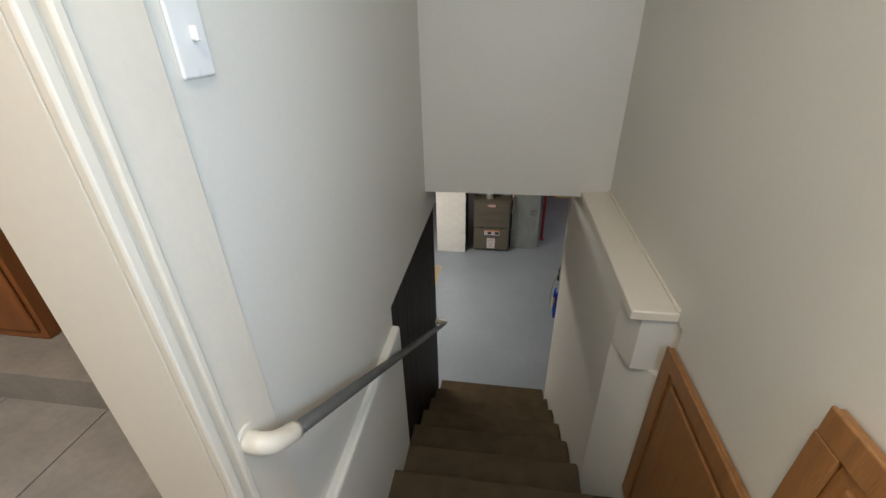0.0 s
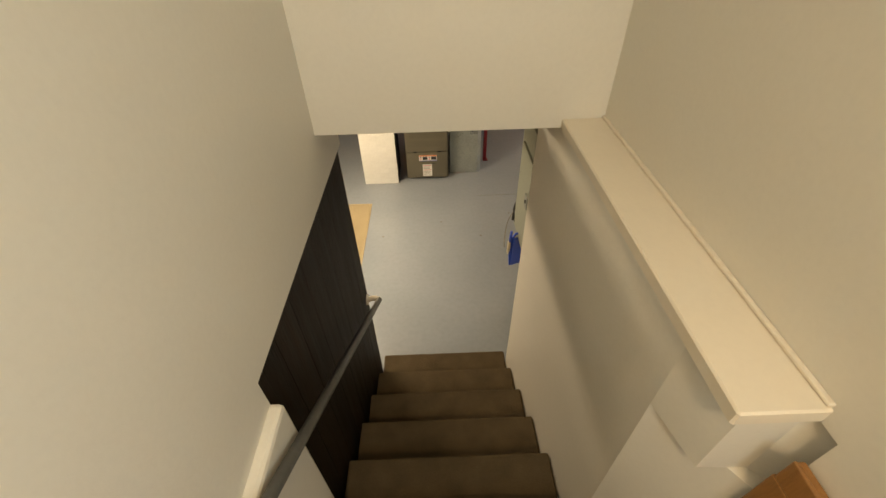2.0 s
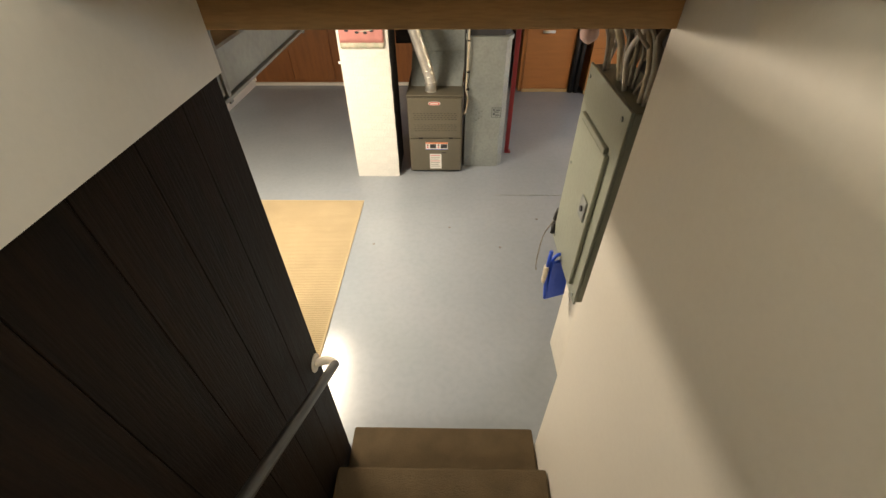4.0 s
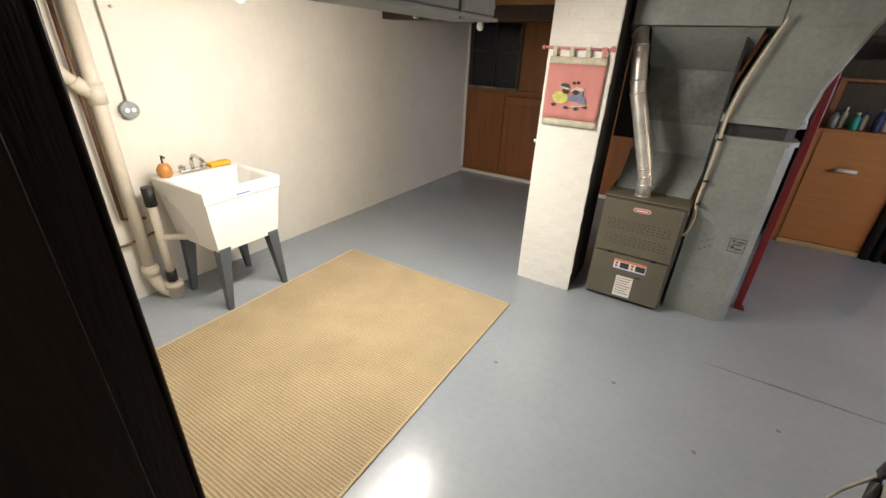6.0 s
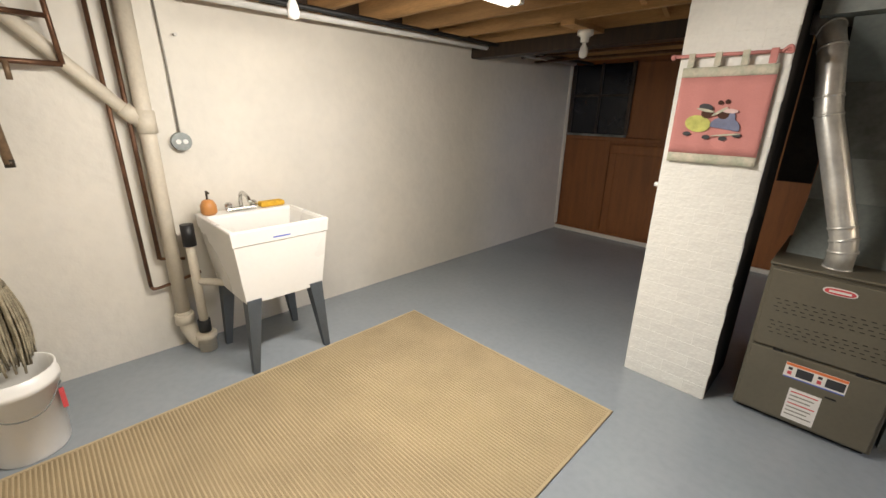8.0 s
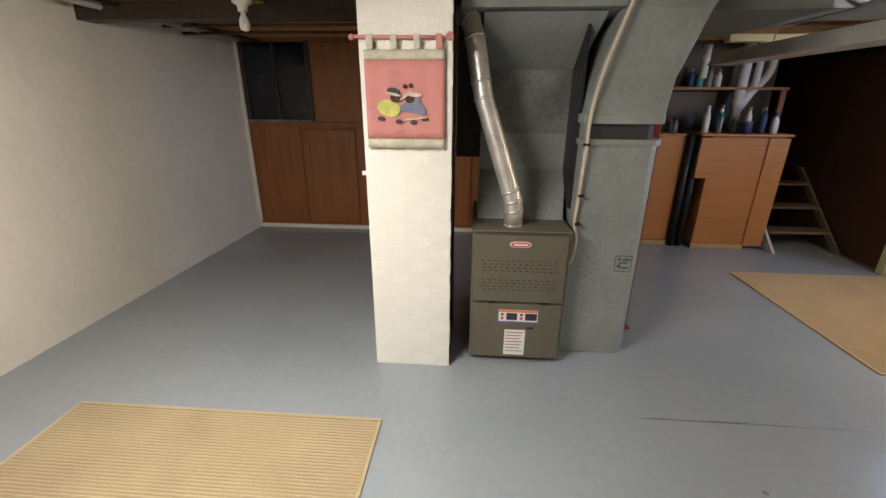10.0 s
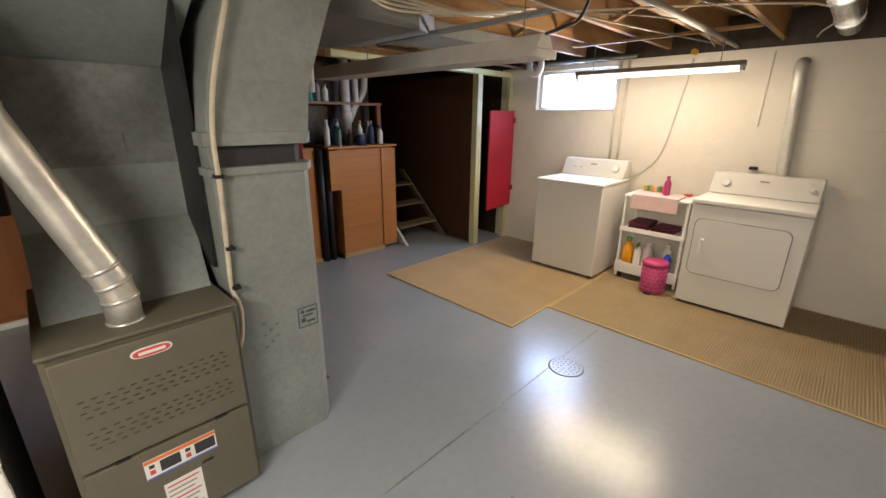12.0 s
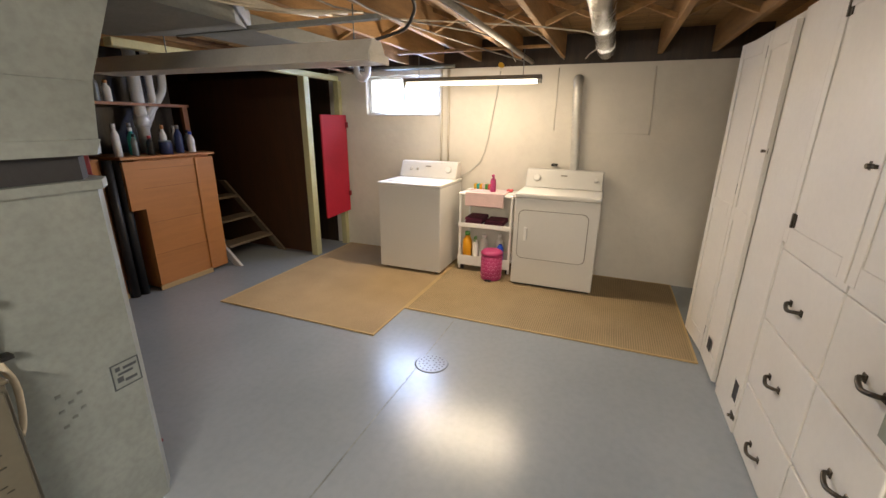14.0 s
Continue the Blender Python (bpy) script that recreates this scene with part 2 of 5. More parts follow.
def smooth(points, steps):
    p = [Vector(q) for q in points]
    if steps < 2 or len(p) < 3:
        return p
    p = [p[0] * 2 - p[1]] + p + [p[-1] * 2 - p[-2]]
    out = []
    for i in range(1, len(p) - 2):
        a, b, c, d = p[i - 1:i + 3]
        for s in range(steps):
            t = s / steps
            out.append(0.5 * (2 * b + (c - a) * t + (2 * a - 5 * b + 4 * c - d) * t * t + (3 * b - a - 3 * c + d) * t ** 3))
    return out + [p[-2]]


def tube(bm, points, radius, sides=10, steps=1, ripple=0.0, pitch=0.02):
    """A round bar or hose along the points; radius may be a list."""
    p = smooth(points, steps)
    if ripple:
        q = [p[0]]
        for a, b in zip(p, p[1:]):
            n = max(1, int((b - a).length / (pitch / 2)))
            q += [a.lerp(b, (i + 1) / n) for i in range(n)]
        p = q
    rings, up = [], Vector((0.13, 0.37, 0.92))
    for i, c in enumerate(p):
        d = (p[min(i + 1, len(p) - 1)] - p[max(i - 1, 0)]).normalized()
        u = d.cross(up)
        if u.length < 0.05:
            u = d.cross(Vector((1, 0, 0)))
        u.normalize()
        w = d.cross(u)
        r = radius if not isinstance(radius, (list, tuple)) else radius[0] + (radius[-1] - radius[0]) * i / max(1, len(p) - 1)
        r += ripple * (i % 2)
        rings.append([bm.verts.new(c + (u * math.cos(a) + w * math.sin(a)) * r) for a in [2 * math.pi * j / sides for j in range(sides)]])
    for a, b in zip(rings, rings[1:]):
        for j in range(sides):
            f = bm.faces.new((a[j], a[(j + 1) % sides], b[(j + 1) % sides], b[j]))
            f.smooth = True
    bm.faces.new(rings[0][::-1])
    bm.faces.new(rings[-1])
    return bm


def lathe(bm, profile, centre, sides=20):
    """A turned body: profile is radius and height pairs from the bottom up."""
    rings = []
    for r, z in profile:
        rings.append([bm.verts.new((centre[0] + r * math.cos(2 * math.pi * j / sides), centre[1] + r * math.sin(2 * math.pi * j / sides), centre[2] + z)) for j in range(sides)])
    for a, b in zip(rings, rings[1:]):
        for j in range(sides):
            f = bm.faces.new((a[j], a[(j + 1) % sides], b[(j + 1) % sides], b[j]))
            f.smooth = True
    bm.faces.new(rings[0][::-1])
    bm.faces.new(rings[-1])
    return bm


def cbox(*a, **k):
    return box(bmesh.new(), *a, **k)


def ctube(*a, **k):
    return tube(bmesh.new(), *a, **k)


def clathe(*a, **k):
    return lathe(bmesh.new(), *a, **k)


def mesh_of(name, bm, material):
    bmesh.ops.recalc_face_normals(bm, faces=bm.faces)
    me = bpy.data.meshes.new(name)
    bm.to_mesh(me)
    bm.free()
    me.materials.append(material)
    return me


def thing(name, base, label, category, group="", kind=""):
    ob = new(name)
    ob.empty_display_size = 0.1
    ob.location = base
    return tagged(ob, label, category, group, kind)


def part(name, bm, material, parent, label=""):
    """One mesh, made in world places, under a thing or a part."""
    ob = new(name, mesh_of(name, bm, material))
    ob.parent = parent
    root = Vector((0, 0, 0))
    p = parent
    while p:
        root += p.location
        p = p.parent
    ob.location = -root
    return tagged(ob, label)


def solo(name, bm, material, label, category, group="", kind=""):
    return tagged(new(name, mesh_of(name, bm, material)), label, category, group, kind)


def setting(name, bm, material, label=""):
    return tagged(new(name, mesh_of(name, bm, material)), label or name.replace("_", " "), name.split("_")[0], "", "structure")


# ---------- large structure ----------
CEIL = 2.08
SUBZ = 2.30
bm = bmesh.new()
box(bm, -1.9, 5.7, 1.45, 9.0, -0.15, 0)
floor = setting("floor", bm, M_FLOOR, "grey-blue glossy painted concrete basement floor")
part("joint", cbox(1.9, 3.90, 4.135, 4.143, -0.002, 0.0015), M_GALV, floor, "shallow straight joint in the floor paint")
rng = random.Random(5)
for sx, sy in ((0.80, 3.386), (1.879, 3.353), (2.25, 3.75), (1.45, 3.62)):
    part("paint_chip", clathe([(0.012, 0), (0.009, 0.0015)], (sx, sy, 0.0), 9), M_GROUT, floor)

bm = bmesh.new()
hexa(bm, [(-1.9, 1.4, 0), (-1.655, 1.4, 0), (-1.575, 7.3, 0), (-1.9, 7.3, 0)],
     [(-1.9, 1.4, 2.10), (-1.64, 1.4, 2.10), (-1.56, 7.3, 2.10), (-1.9, 7.3, 2.10)])
setting("wall_west", bm, M_WALL, "cream painted masonry basement wall behind the sink")
setting("wall_mop", cbox(-1.9, 0.83, 1.50, 1.70, 0, 2.10), M_WALL, "cream painted basement wall beside the stairs")

bm = bmesh.new()
y0, y1 = 4.90, 5.80
box(bm, 5.40, 5.60, 1.2, y0, 0, 2.02)
box(bm, 5.40, 5.60, y1, 6.3, 0, 2.02)
box(bm, 5.40, 5.60, y0, y1, 0, 1.56)
box(bm, 5.40, 5.60, y0, y1, 1.97, 2.02)
setting("wall_east", bm, M_WALL, "cream painted masonry wall behind the laundry")
setting("wall_east_rear", cbox(5.40, 5.60, 6.3, 9.0, 0, 2.30), M_DARKWOOD, "dark wall of the storage space")
setting("wall_cabinets", cbox(1.91, 5.40, 1.40, 1.60, 0, 2.30), M_WALL, "wall behind the white cabinets")
setting("wall_rear", cbox(2.2, 5.40, 8.6, 8.8, 0, 2.30), M_STORAGE, "dark rear wall of the workshop")
setting("wall_workshop_side", cbox(2.05, 2.2, 7.3, 8.8, 0, 2.30), M_DARKWOOD, "dark side wall of the workshop")
setting("sill_beam", cbox(5.44, 5.60, 1.2, 9.0, 2.021, 2.30), M_DARKWOOD, "dark timber rim on the east wall")
setting("sill_beam_west", cbox(-1.9, -1.62, 1.4, 7.3, 2.101, 2.30), M_DARKWOOD, "dark timber rim on the west wall")

# ---------- stairwell ----------
RUN, RISE, Y1, Z1 = 0.265, 0.182, 1.717, 0.185
STEPS = 9
LAND = Z1 + RISE * (STEPS - 1)
stairs = thing("staircase", (1.42, 1.0, 0), "straight basement staircase with worn brown carpet", "stairs")
for i in range(STEPS - 1):
    yy, zz = Y1 - RUN * i, Z1 + RISE * i
    bm = bmesh.new()
    xr = 1.885 if yy > 0.2 else 2.025
    box(bm, 0.965, xr, yy - RUN - 0.03, yy, zz - 0.045, zz, 0.012, 2)
    box(bm, 0.965, xr, yy - 0.06, yy - 0.022, zz - RISE - (0.003 if i == 0 else 0.02), zz - 0.03)
    part("carpeted_step", bm, M_CARPET, stairs)
YL = Y1 - RUN * (STEPS - 1)
landing = setting("floor_landing", cbox(0.83, 2.02, -2.3, YL, LAND - 0.2, LAND, 0.01), M_CARPET, "brown carpeted landing")
setting("floor_kitchen", cbox(-2.4, 0.83, -2.3, 1.3, LAND - 0.2, LAND - 0.008), M_GROUT, "grouted tile floor of the kitchen entry")

bm = bmesh.new()
foot = [(1.89, 1.64), (1.89, 0.33), (2.028, 0.13), (2.12, 0.10), (2.12, 1.64)]
head = [(1.89, 1.64), (1.89, 0.33), (1.925, 0.19), (2.028, 0.185), (2.12, 0.10), (2.12, 1.64)]
hexa(bm, [(x, y, 0.0) for x, y in foot], [(x, y, 1.965) for x, y in foot])
hexa(bm, [(x, y, 1.9651) for x, y in head], [(x, y, 2.20) for x, y in head])
box(bm, 2.03, 2.12, -0.4, 0.13, 0.8, 2.20)
right_lower = setting("wall_stair_right", bm, M_PLASTER, "cream plaster wall along the stairs")
bm = bmesh.new()
box(bm, 2.03, 2.20, -0.95, 1.28, 2.20, 4.1)
box(bm, 2.03, 2.20, -2.3, -0.95, LAND - 0.2, 2.75)
box(bm, 2.03, 2.20, -2.3, -0.95, 3.75, 4.1)
box(bm, 2.03, 2.20, -2.3, -1.75, 2.75, 3.75)
box(bm, 2.03, 2.20, -0.95, -0.4, LAND - 0.2, 2.20)
setting("wall_stair_right_upper", bm, M_PLASTER, "cream plaster wall above the stair ledge")
bm = bmesh.new()
box(bm, 1.875, 2.03, 0.165, 1.279, 2.203, 2.24, 0.004)
ledge = setting("trim_ledge", bm, M_TRIM, "cream painted shelf ledge along the stair wall")
part("bead", cbox(2.018, 2.03, 0.17, 1.278, 2.2405, 2.250, 0.003, 2), M_TRIM, ledge)
setting("wall_stair_header", cbox(0.83, 2.20, 1.281, 1.42, 2.205, 4.1), M_PLASTER, "cream plaster wall over the foot of the stairs")

bm = bmesh.new()
box(bm, 0.83, 0.972, 0.40, 1.62, 2.0, 2.204)
box(bm, 0.83, 0.972, 0.40, 1.281, 2.204, 4.1)
box(bm, 0.83, 0.972, -0.47, 0.40, 1.90, 4.1)
setting("wall_stair_left_upper", bm, M_PLASTER, "cream plaster stair wall lit by daylight")
bm = box(bmesh.new(), 0.83, 1.005, -0.47, 0.405, 0.3, 1.90, 0.012, 2)
setting("wall_stair_left_base", bm, M_PLASTER, "cream knee wall with a narrow ledge")
setting("wall_stair_core", cbox(0.831, 0.935, 0.405, 1.632, 0, 2.0), M_STAIRWOOD, "dark core of the stair wall")
setting("trim_stair_end", cbox(0.831, 0.890, 1.633, 1.699, 0, 1.999, 0.003), M_STAIRWOOD, "blackened timber end of the stair wall")
setting("trim_return_board", cbox(0.556, 0.889, 1.7005, 1.710, 0, 2.06, 0.003), M_STAIRWOOD, "dark brown board round the corner of the stairs")
setting("trim_return_panel", cbox(0.076, 0.552, 1.7005, 1.714, 0, 2.06, 0.003), M_DRABPAINT, "drab grey-brown painted board beside the stairs")
for k in range(8):
    a = 0.41 + k * 0.1527
    part("dark_board", cbox(0.936, 0.952, a, a + 0.1517, 0.02, 1.998, 0.0015), M_STAIRWOOD, bpy.data.objects["wall_stair_core"])
setting("wall_stair_left_rear", cbox(0.83, 0.972, -2.3, -1.5, LAND, 4.1), M_PLASTER, "cream wall beyond the kitchen doorway")
setting("wall_stair_left_lintel", cbox(0.83, 0.972, -1.5, -0.47, LAND + 2.05, 4.1), M_PLASTER, "cream wall over the kitchen doorway")
setting("wall_landing_rear", cbox(0.83, 2.20, -2.45, -2.3, LAND - 0.2, 4.1), M_PLASTER, "cream rear wall of the landing")
setting("ceiling_stairs", cbox(-2.5, 2.25, -2.5, 1.45, 4.1, 4.2), M_PLASTER, "white ceiling over the stairs")
setting("wall_kitchen_far", cbox(-2.5, -2.4, -2.4, 1.4, LAND - 0.2, 4.1), M_PLASTER, "kitchen wall")
setting("wall_kitchen_side", cbox(-2.4, 0.83, 1.3, 1.4, LAND - 0.2, 4.1), M_PLASTER, "kitchen side wall")
setting("wall_kitchen_rear", cbox(-2.4, 0.83, -2.45, -2.3, LAND - 0.2, 4.1), M_PLASTER, "kitchen rear wall")

# doorway casing
door = thing("door_1", (0.95, -0.56, LAND), "cream painted moulded casing of the open kitchen doorway", "doorway", kind="structure")
for ya in (-0.635, -1.5):
    s = 1 if ya > -1 else -1
    for off, w, proud in ((0.0, 0.02, 0.017), (0.02, 0.012, 0.005), (0.032, 0.016, 0.020), (0.048, 0.117, 0.010)):
        a = ya + s * off
        part("moulding", cbox(0.972, 0.972 + proud, a, a + s * w, LAND, LAND + 2.2, 0.004, 2), M_TRIM, door)
part("jamb", cbox(0.83, 0.971, -0.635, -0.471, LAND, LAND + 2.05), M_TRIM, door)
side_win = thing("window_side_door", (2.1, -1.35, 2.75), "bright glazed pane of the side door", "window", kind="structure")
part("pane", cbox(2.13, 2.136, -1.75, -0.95, 2.75, 3.75), M_GLASS, side_win).visible_shadow = False
part("frame", box(box(cbox(2.10, 2.16, -1.75, -1.70, 2.75, 3.75), 2.10, 2.16, -1.0, -0.95, 2.75, 3.75), 2.10, 2.16, -1.70, -1.0, 2.75, 2.80), M_TRIM, side_win)

# kitchen entry
kstep = setting("floor_kitchen_step", cbox(-2.4, 0.2, 0.0, 1.3, LAND - 0.008, LAND + 0.165), M_TILE, "tiled step up into the kitchen")
for i in range(6):
    for j in range(5):
        xa, ya = -2.3 + i * 0.52, -2.28 + j * 0.468
        part("tile", cbox(xa, xa + 0.514, ya, ya + 0.462, LAND - 0.0078, LAND, 0.0015), M_TILE, bpy.data.objects["floor_kitchen"])
kc = thing("kitchen_cabinet", (-1.2, 0.5, LAND + 0.165), "dark orange-brown wooden kitchen cabinet on the tiled step", "cabinet")
part("body", cbox(-1.9, -0.66, 0.21, 0.8, LAND + 0.165, LAND + 1.05, 0.006), M_PANEL, kc)
part("door", cbox(-1.25, -0.68, 0.194, 0.209, LAND + 0.22, LAND + 1.0, 0.005), M_PANEL, kc)
sw = thing("switch_plate", (0.975, -0.40, 3.04), "white double light switch plate on the stair wall", "light switch")
part("plate", cbox(0.9725, 0.979, -0.437, -0.367, 3.022, 3.14, 0.003, 2), M_WHITE, sw)
for a in (-0.400,):
    part("toggle", cbox(0.979, 0.990, a - 0.004, a + 0.004, 3.07, 3.09, 0.002), M_WHITE, sw)

# handrail
rail = thing("handrail", (1.03, 0.5, 1.7), "dark painted iron pipe handrail with cream end fitting", "handrail")
ra, rb = Vector((1.032, -0.52, 2.375)), Vector((1.03, 1.585, 0.965))
part("bar", ctube([ra.lerp(rb, 0.01), rb], 0.0165, 12), M_RAIL, rail)
part("elbow", ctube([(0.982, -0.565, 2.415), (1.014, -0.565, 2.412), (1.030, -0.545, 2.395), ra.lerp(rb, 0.012)], 0.021, 12, 4), M_TRIM, rail, "cream painted elbow fitting")
part("rosette", ctube([(0.974, -0.565, 2.415), (0.988, -0.565, 2.415)], 0.033, 16), M_TRIM, rail)
part("end_bracket", ctube([(0.953, 1.59, 0.965), (1.0, 1.60, 0.965), rb], 0.017, 10, 3), M_TRIM, rail)
part("end_plate", ctube([(0.953, 1.59, 0.965), (0.96, 1.59, 0.965)], 0.035, 14), M_TRIM, rail)


def oak_panel(ya, yb, za, zb):
    p = thing("oak_wainscot_panel", (2.0, (ya + yb) / 2, za), "honey oak raised panel fixed on the stair wall", "wall panel", "oak panels")
    x0 = 2.012
    part("board", cbox(x0 - 0.002, x0 + 0.014, ya, yb, za, zb, 0.003), M_OAK, p)
    for a, b, c, d in ((ya, yb, zb - 0.06, zb + 0.006), (ya, ya + 0.06, za, zb - 0.06), (yb - 0.06, yb + 0.004, za, zb - 0.06)):
        part("rail", cbox(x0 - 0.012, x0 - 0.003, a, b, c, d, 0.004, 2), M_OAK, p)
    part("raised_field", cbox(x0 - 0.010, x0 - 0.003, ya + 0.085, yb - 0.085, za, zb - 0.085, 0.006), M_OAK, p)
    return p


oak_panel(-0.40, 0.135, LAND - 0.3, 2.125)
oak_panel(-0.95, -0.43, LAND + 0.02, 2.50)

# ---------- far wall of the basement ----------
far = setting("wall_north", cbox(-1.9, 2.2, 7.16, 7.3, 0, 2.30), M_PANEL, "brown wood panelled partition wall")
for a, b, c, d in ((-1.55, -0.95, 0.08, 1.20), (-0.30, 0.35, 0.08, 1.20), (0.37, 1.0, 0.08, 1.20), (1.02, 2.1, 0.08, 1.20),
                   (-0.76, -0.10, 1.25, 2.06), (-0.08, 0.9, 1.25, 2.06), (0.92, 2.1, 1.25, 2.06)):
    part("panel", cbox(a, b, 7.145, 7.159, c, d, 0.003), M_PANEL, far)
part("baseboard", cbox(-1.575, 2.1, 7.13, 7.159, 0.0, 0.045, 0.004), M_WALL, far, "pale painted base strip")
part("mid_rail", cbox(-1.57, 2.1, 7.125, 7.159, 1.20, 1.245, 0.004), M_PANEL, far)
part("door_panel", cbox(-0.93, -0.32, 7.128, 7.159, 0.085, 1.17, 0.004), M_PANEL, far, "lighter brown door panel")
part("door_rail", cbox(-0.93, -0.32, 7.118, 7.1275, 1.06, 1.16, 0.004), M_PANEL, far)
for a in (-0.93, -0.40):
    part("door_stile", cbox(a, a + 0.08, 7.118, 7.1275, 0.09, 1.059, 0.004), M_PANEL, far)
part("corner_strip", cbox(-1.575, -1.535, 7.10, 7.125, 0.08, 2.08, 0.004), M_WALL, far, "pale corner strip")
fw = thing("window_1", (-1.14, 7.14, 1.25), "dark basement window in the wood partition", "window", kind="structure")
part("pane", cbox(-1.50, -0.80, 7.148, 7.156, 1.27, 2.06), M_DARKGLASS, fw)
part("window_sill", cbox(-1.51, -0.78, 7.09, 7.147, 1.247, 1.272, 0.004), M_GALV, fw)
for a, b, c, d in ((-1.53, -1.49, 1.272, 2.07), (-0.81, -0.77, 1.272, 2.07), (-1.17, -1.145, 1.272, 2.07)):
    part("window_frame", cbox(a, b, 7.12, 7.147, c, d, 0.003), M_DARKWOOD, fw)
part("window_frame", cbox(-1.489, -0.811, 7.12, 7.147, 1.70, 1.725, 0.003), M_DARKWOOD, fw)

# ---------- east window ----------
ew = thing("window_2", (5.45, 5.35, 1.56), "small bright basement window with white frame", "window", kind="structure")
for a, b, c, d in ((4.90, 5.80, 1.56, 1.60), (4.90, 5.80, 1.935, 1.97), (4.90, 4.94, 1.60, 1.935), (5.76, 5.80, 1.60, 1.935), (5.335, 5.365, 1.60, 1.935)):
    part("window_frame", cbox(5.455, 5.49, a, b, c, d, 0.004), M_WHITE, ew)
part("pane", cbox(5.47, 5.474, 4.94, 5.76, 1.60, 1.935), M_GLASS, ew).visible_shadow = False
part("window_sill", cbox(5.385, 5.454, 4.905, 5.795, 1.561, 1.575, 0.004), M_WHITE, ew)
tagged(new("backdrop", mesh_of("backdrop", cbox(5.9, 5.92, 4.3, 6.4, 1.3, 2.6), M_SKYGLOW)), "bright outdoors beyond the window", "backdrop", "", "structure")

# ---------- ceiling ----------
bm = bmesh.new()
box(bm, -1.9, 5.6, 1.45, 9.0, SUBZ, SUBZ + 0.06)
for k in range(38):
    yy = 1.45 + k * 0.195
    box(bm, -1.62, 5.44, yy, yy + 0.188, SUBZ - 0.018, SUBZ - 0.001)
ceiling = setting("ceiling", bm, M_SUB, "open ceiling of brown subfloor boards")
for k in range(18):
    yy = 1.62 + k * 0.406
    bm = bmesh.new()
    box(bm, -1.61, 5.435, yy, yy + 0.04, CEIL, SUBZ - 0.019, 0.003)
    setting("beam_joist", bm, M_JOIST, "bare timber floor joist")
for k in range(1, 12):
    for xx in (0.1, 2.55, 4.15):
        yy = 1.66 + k * 0.406
        for s in (0, 1):
            za, zb = (CEIL + 0.02, SUBZ - 0.05) if s else (SUBZ - 0.05, CEIL + 0.02)
            x = xx + 0.035 * s
            bm = hexa(bmesh.new(), [(x, yy + 0.001, za), (x + 0.03, yy + 0.001, za), (x + 0.03, yy + 0.001, za + 0.03), (x, yy + 0.001, za + 0.03)],
                      [(x, yy + 0.365, zb), (x + 0.03, yy + 0.365, zb), (x + 0.03, yy + 0.365, zb + 0.03), (x, yy + 0.365, zb + 0.03)])
            setting("beam_bridging", bm, M_JOIST, "timber cross bridging between joists")
setting("beam_main", cbox(-1.6, 2.1, 5.28, 5.42, 1.97, 2.079, 0.004), M_DARKWOOD, "dark timber beam under the joists")

# ---------- rear workshop ----------
tagged(new("wall_storage", mesh_of("wall_storage", cbox(4.875, 4.93, 6.24, 8.6, 0, 1.93), M_STORAGE)), "dark brown stained plywood partition", "wall", "", "structure")
setting("trim_post", cbox(4.79, 4.875, 6.16, 6.238, 0, 1.93, 0.004), M_GREENPOST, "pale green painted timber post")
setting("trim_header", cbox(3.0, 5.39, 6.16, 6.238, 1.931, 1.985, 0.004), M_GREENPOST, "pale green painted header plate")
setting("trim_jamb", cbox(5.335, 5.399, 6.13, 6.20, 0, 1.93, 0.004), M_GREENPOST, "pale painted jamb by the laundry wall")
rd = thing("red_cupboard_door", (5.2, 6.2, 0.37), "bright red painted plank door hanging ajar", "door")
bm = hexa(bmesh.new(), [(5.085, 6.225, 0.37), (5.09, 6.205, 0.37), (5.375, 6.07, 0.44), (5.37, 6.09, 0.44)],
          [(5.085, 6.225, 1.56), (5.09, 6.205, 1.56), (5.375, 6.07, 1.56), (5.37, 6.09, 1.56)], 0.003)
part("leaf", bm, M_REDDOOR, rd)
for z in (0.62, 1.42):
    part("hinge", cbox(5.345, 5.385, 6.055, 6.07, z, z + 0.06, 0.003), M_RED, rd)

st = thing("open_steps", (4.5, 6.9, 0), "small open timber steps with worn white stringers", "steps")
for xx in (4.16, 4.81):
    bm = hexa(bmesh.new(), [(xx, 6.66, 0), (xx + 0.03, 6.66, 0), (xx + 0.03, 6.76, 0), (xx, 6.76, 0)],
              [(xx, 7.50, 0.78), (xx + 0.03, 7.50, 0.78), (xx + 0.03, 7.60, 0.78), (xx, 7.60, 0.78)])
    part("stringer", bm, M_FIX if xx < 4.5 else M_STEP, st)
for k in range(3):
    z = 0.20 + 0.215 * k
    yy = 6.66 + z * 1.08
    part("tread", cbox(4.192, 4.808, yy - 0.06, yy + 0.14, z - 0.028, z, 0.004), M_STEP, st)

cab = thing("workshop_cabinet", (3.6, 7.0, 0), "honey varnished plywood workbench cabinet with notched front", "cabinet")
part("body", cbox(3.40, 4.10, 6.83, 7.3, 0.02, 1.165), M_PLY, cab)
bm = bmesh.new()
for a, b, c, d in ((3.285, 3.925, 0.75, 1.15), (3.40, 3.925, 0.045, 0.75)):
    box(bm, a, b, 6.795, 6.829, c, d)
part("front_panel", bm, M_PLY, cab)
part("side_panel", cbox(3.932, 4.125, 6.80, 6.829, 0.03, 1.15, 0.003), M_PLY, cab)
part("worktop", cbox(3.27, 4.14, 6.785, 7.3, 1.166, 1.19, 0.004), M_PLY, cab)
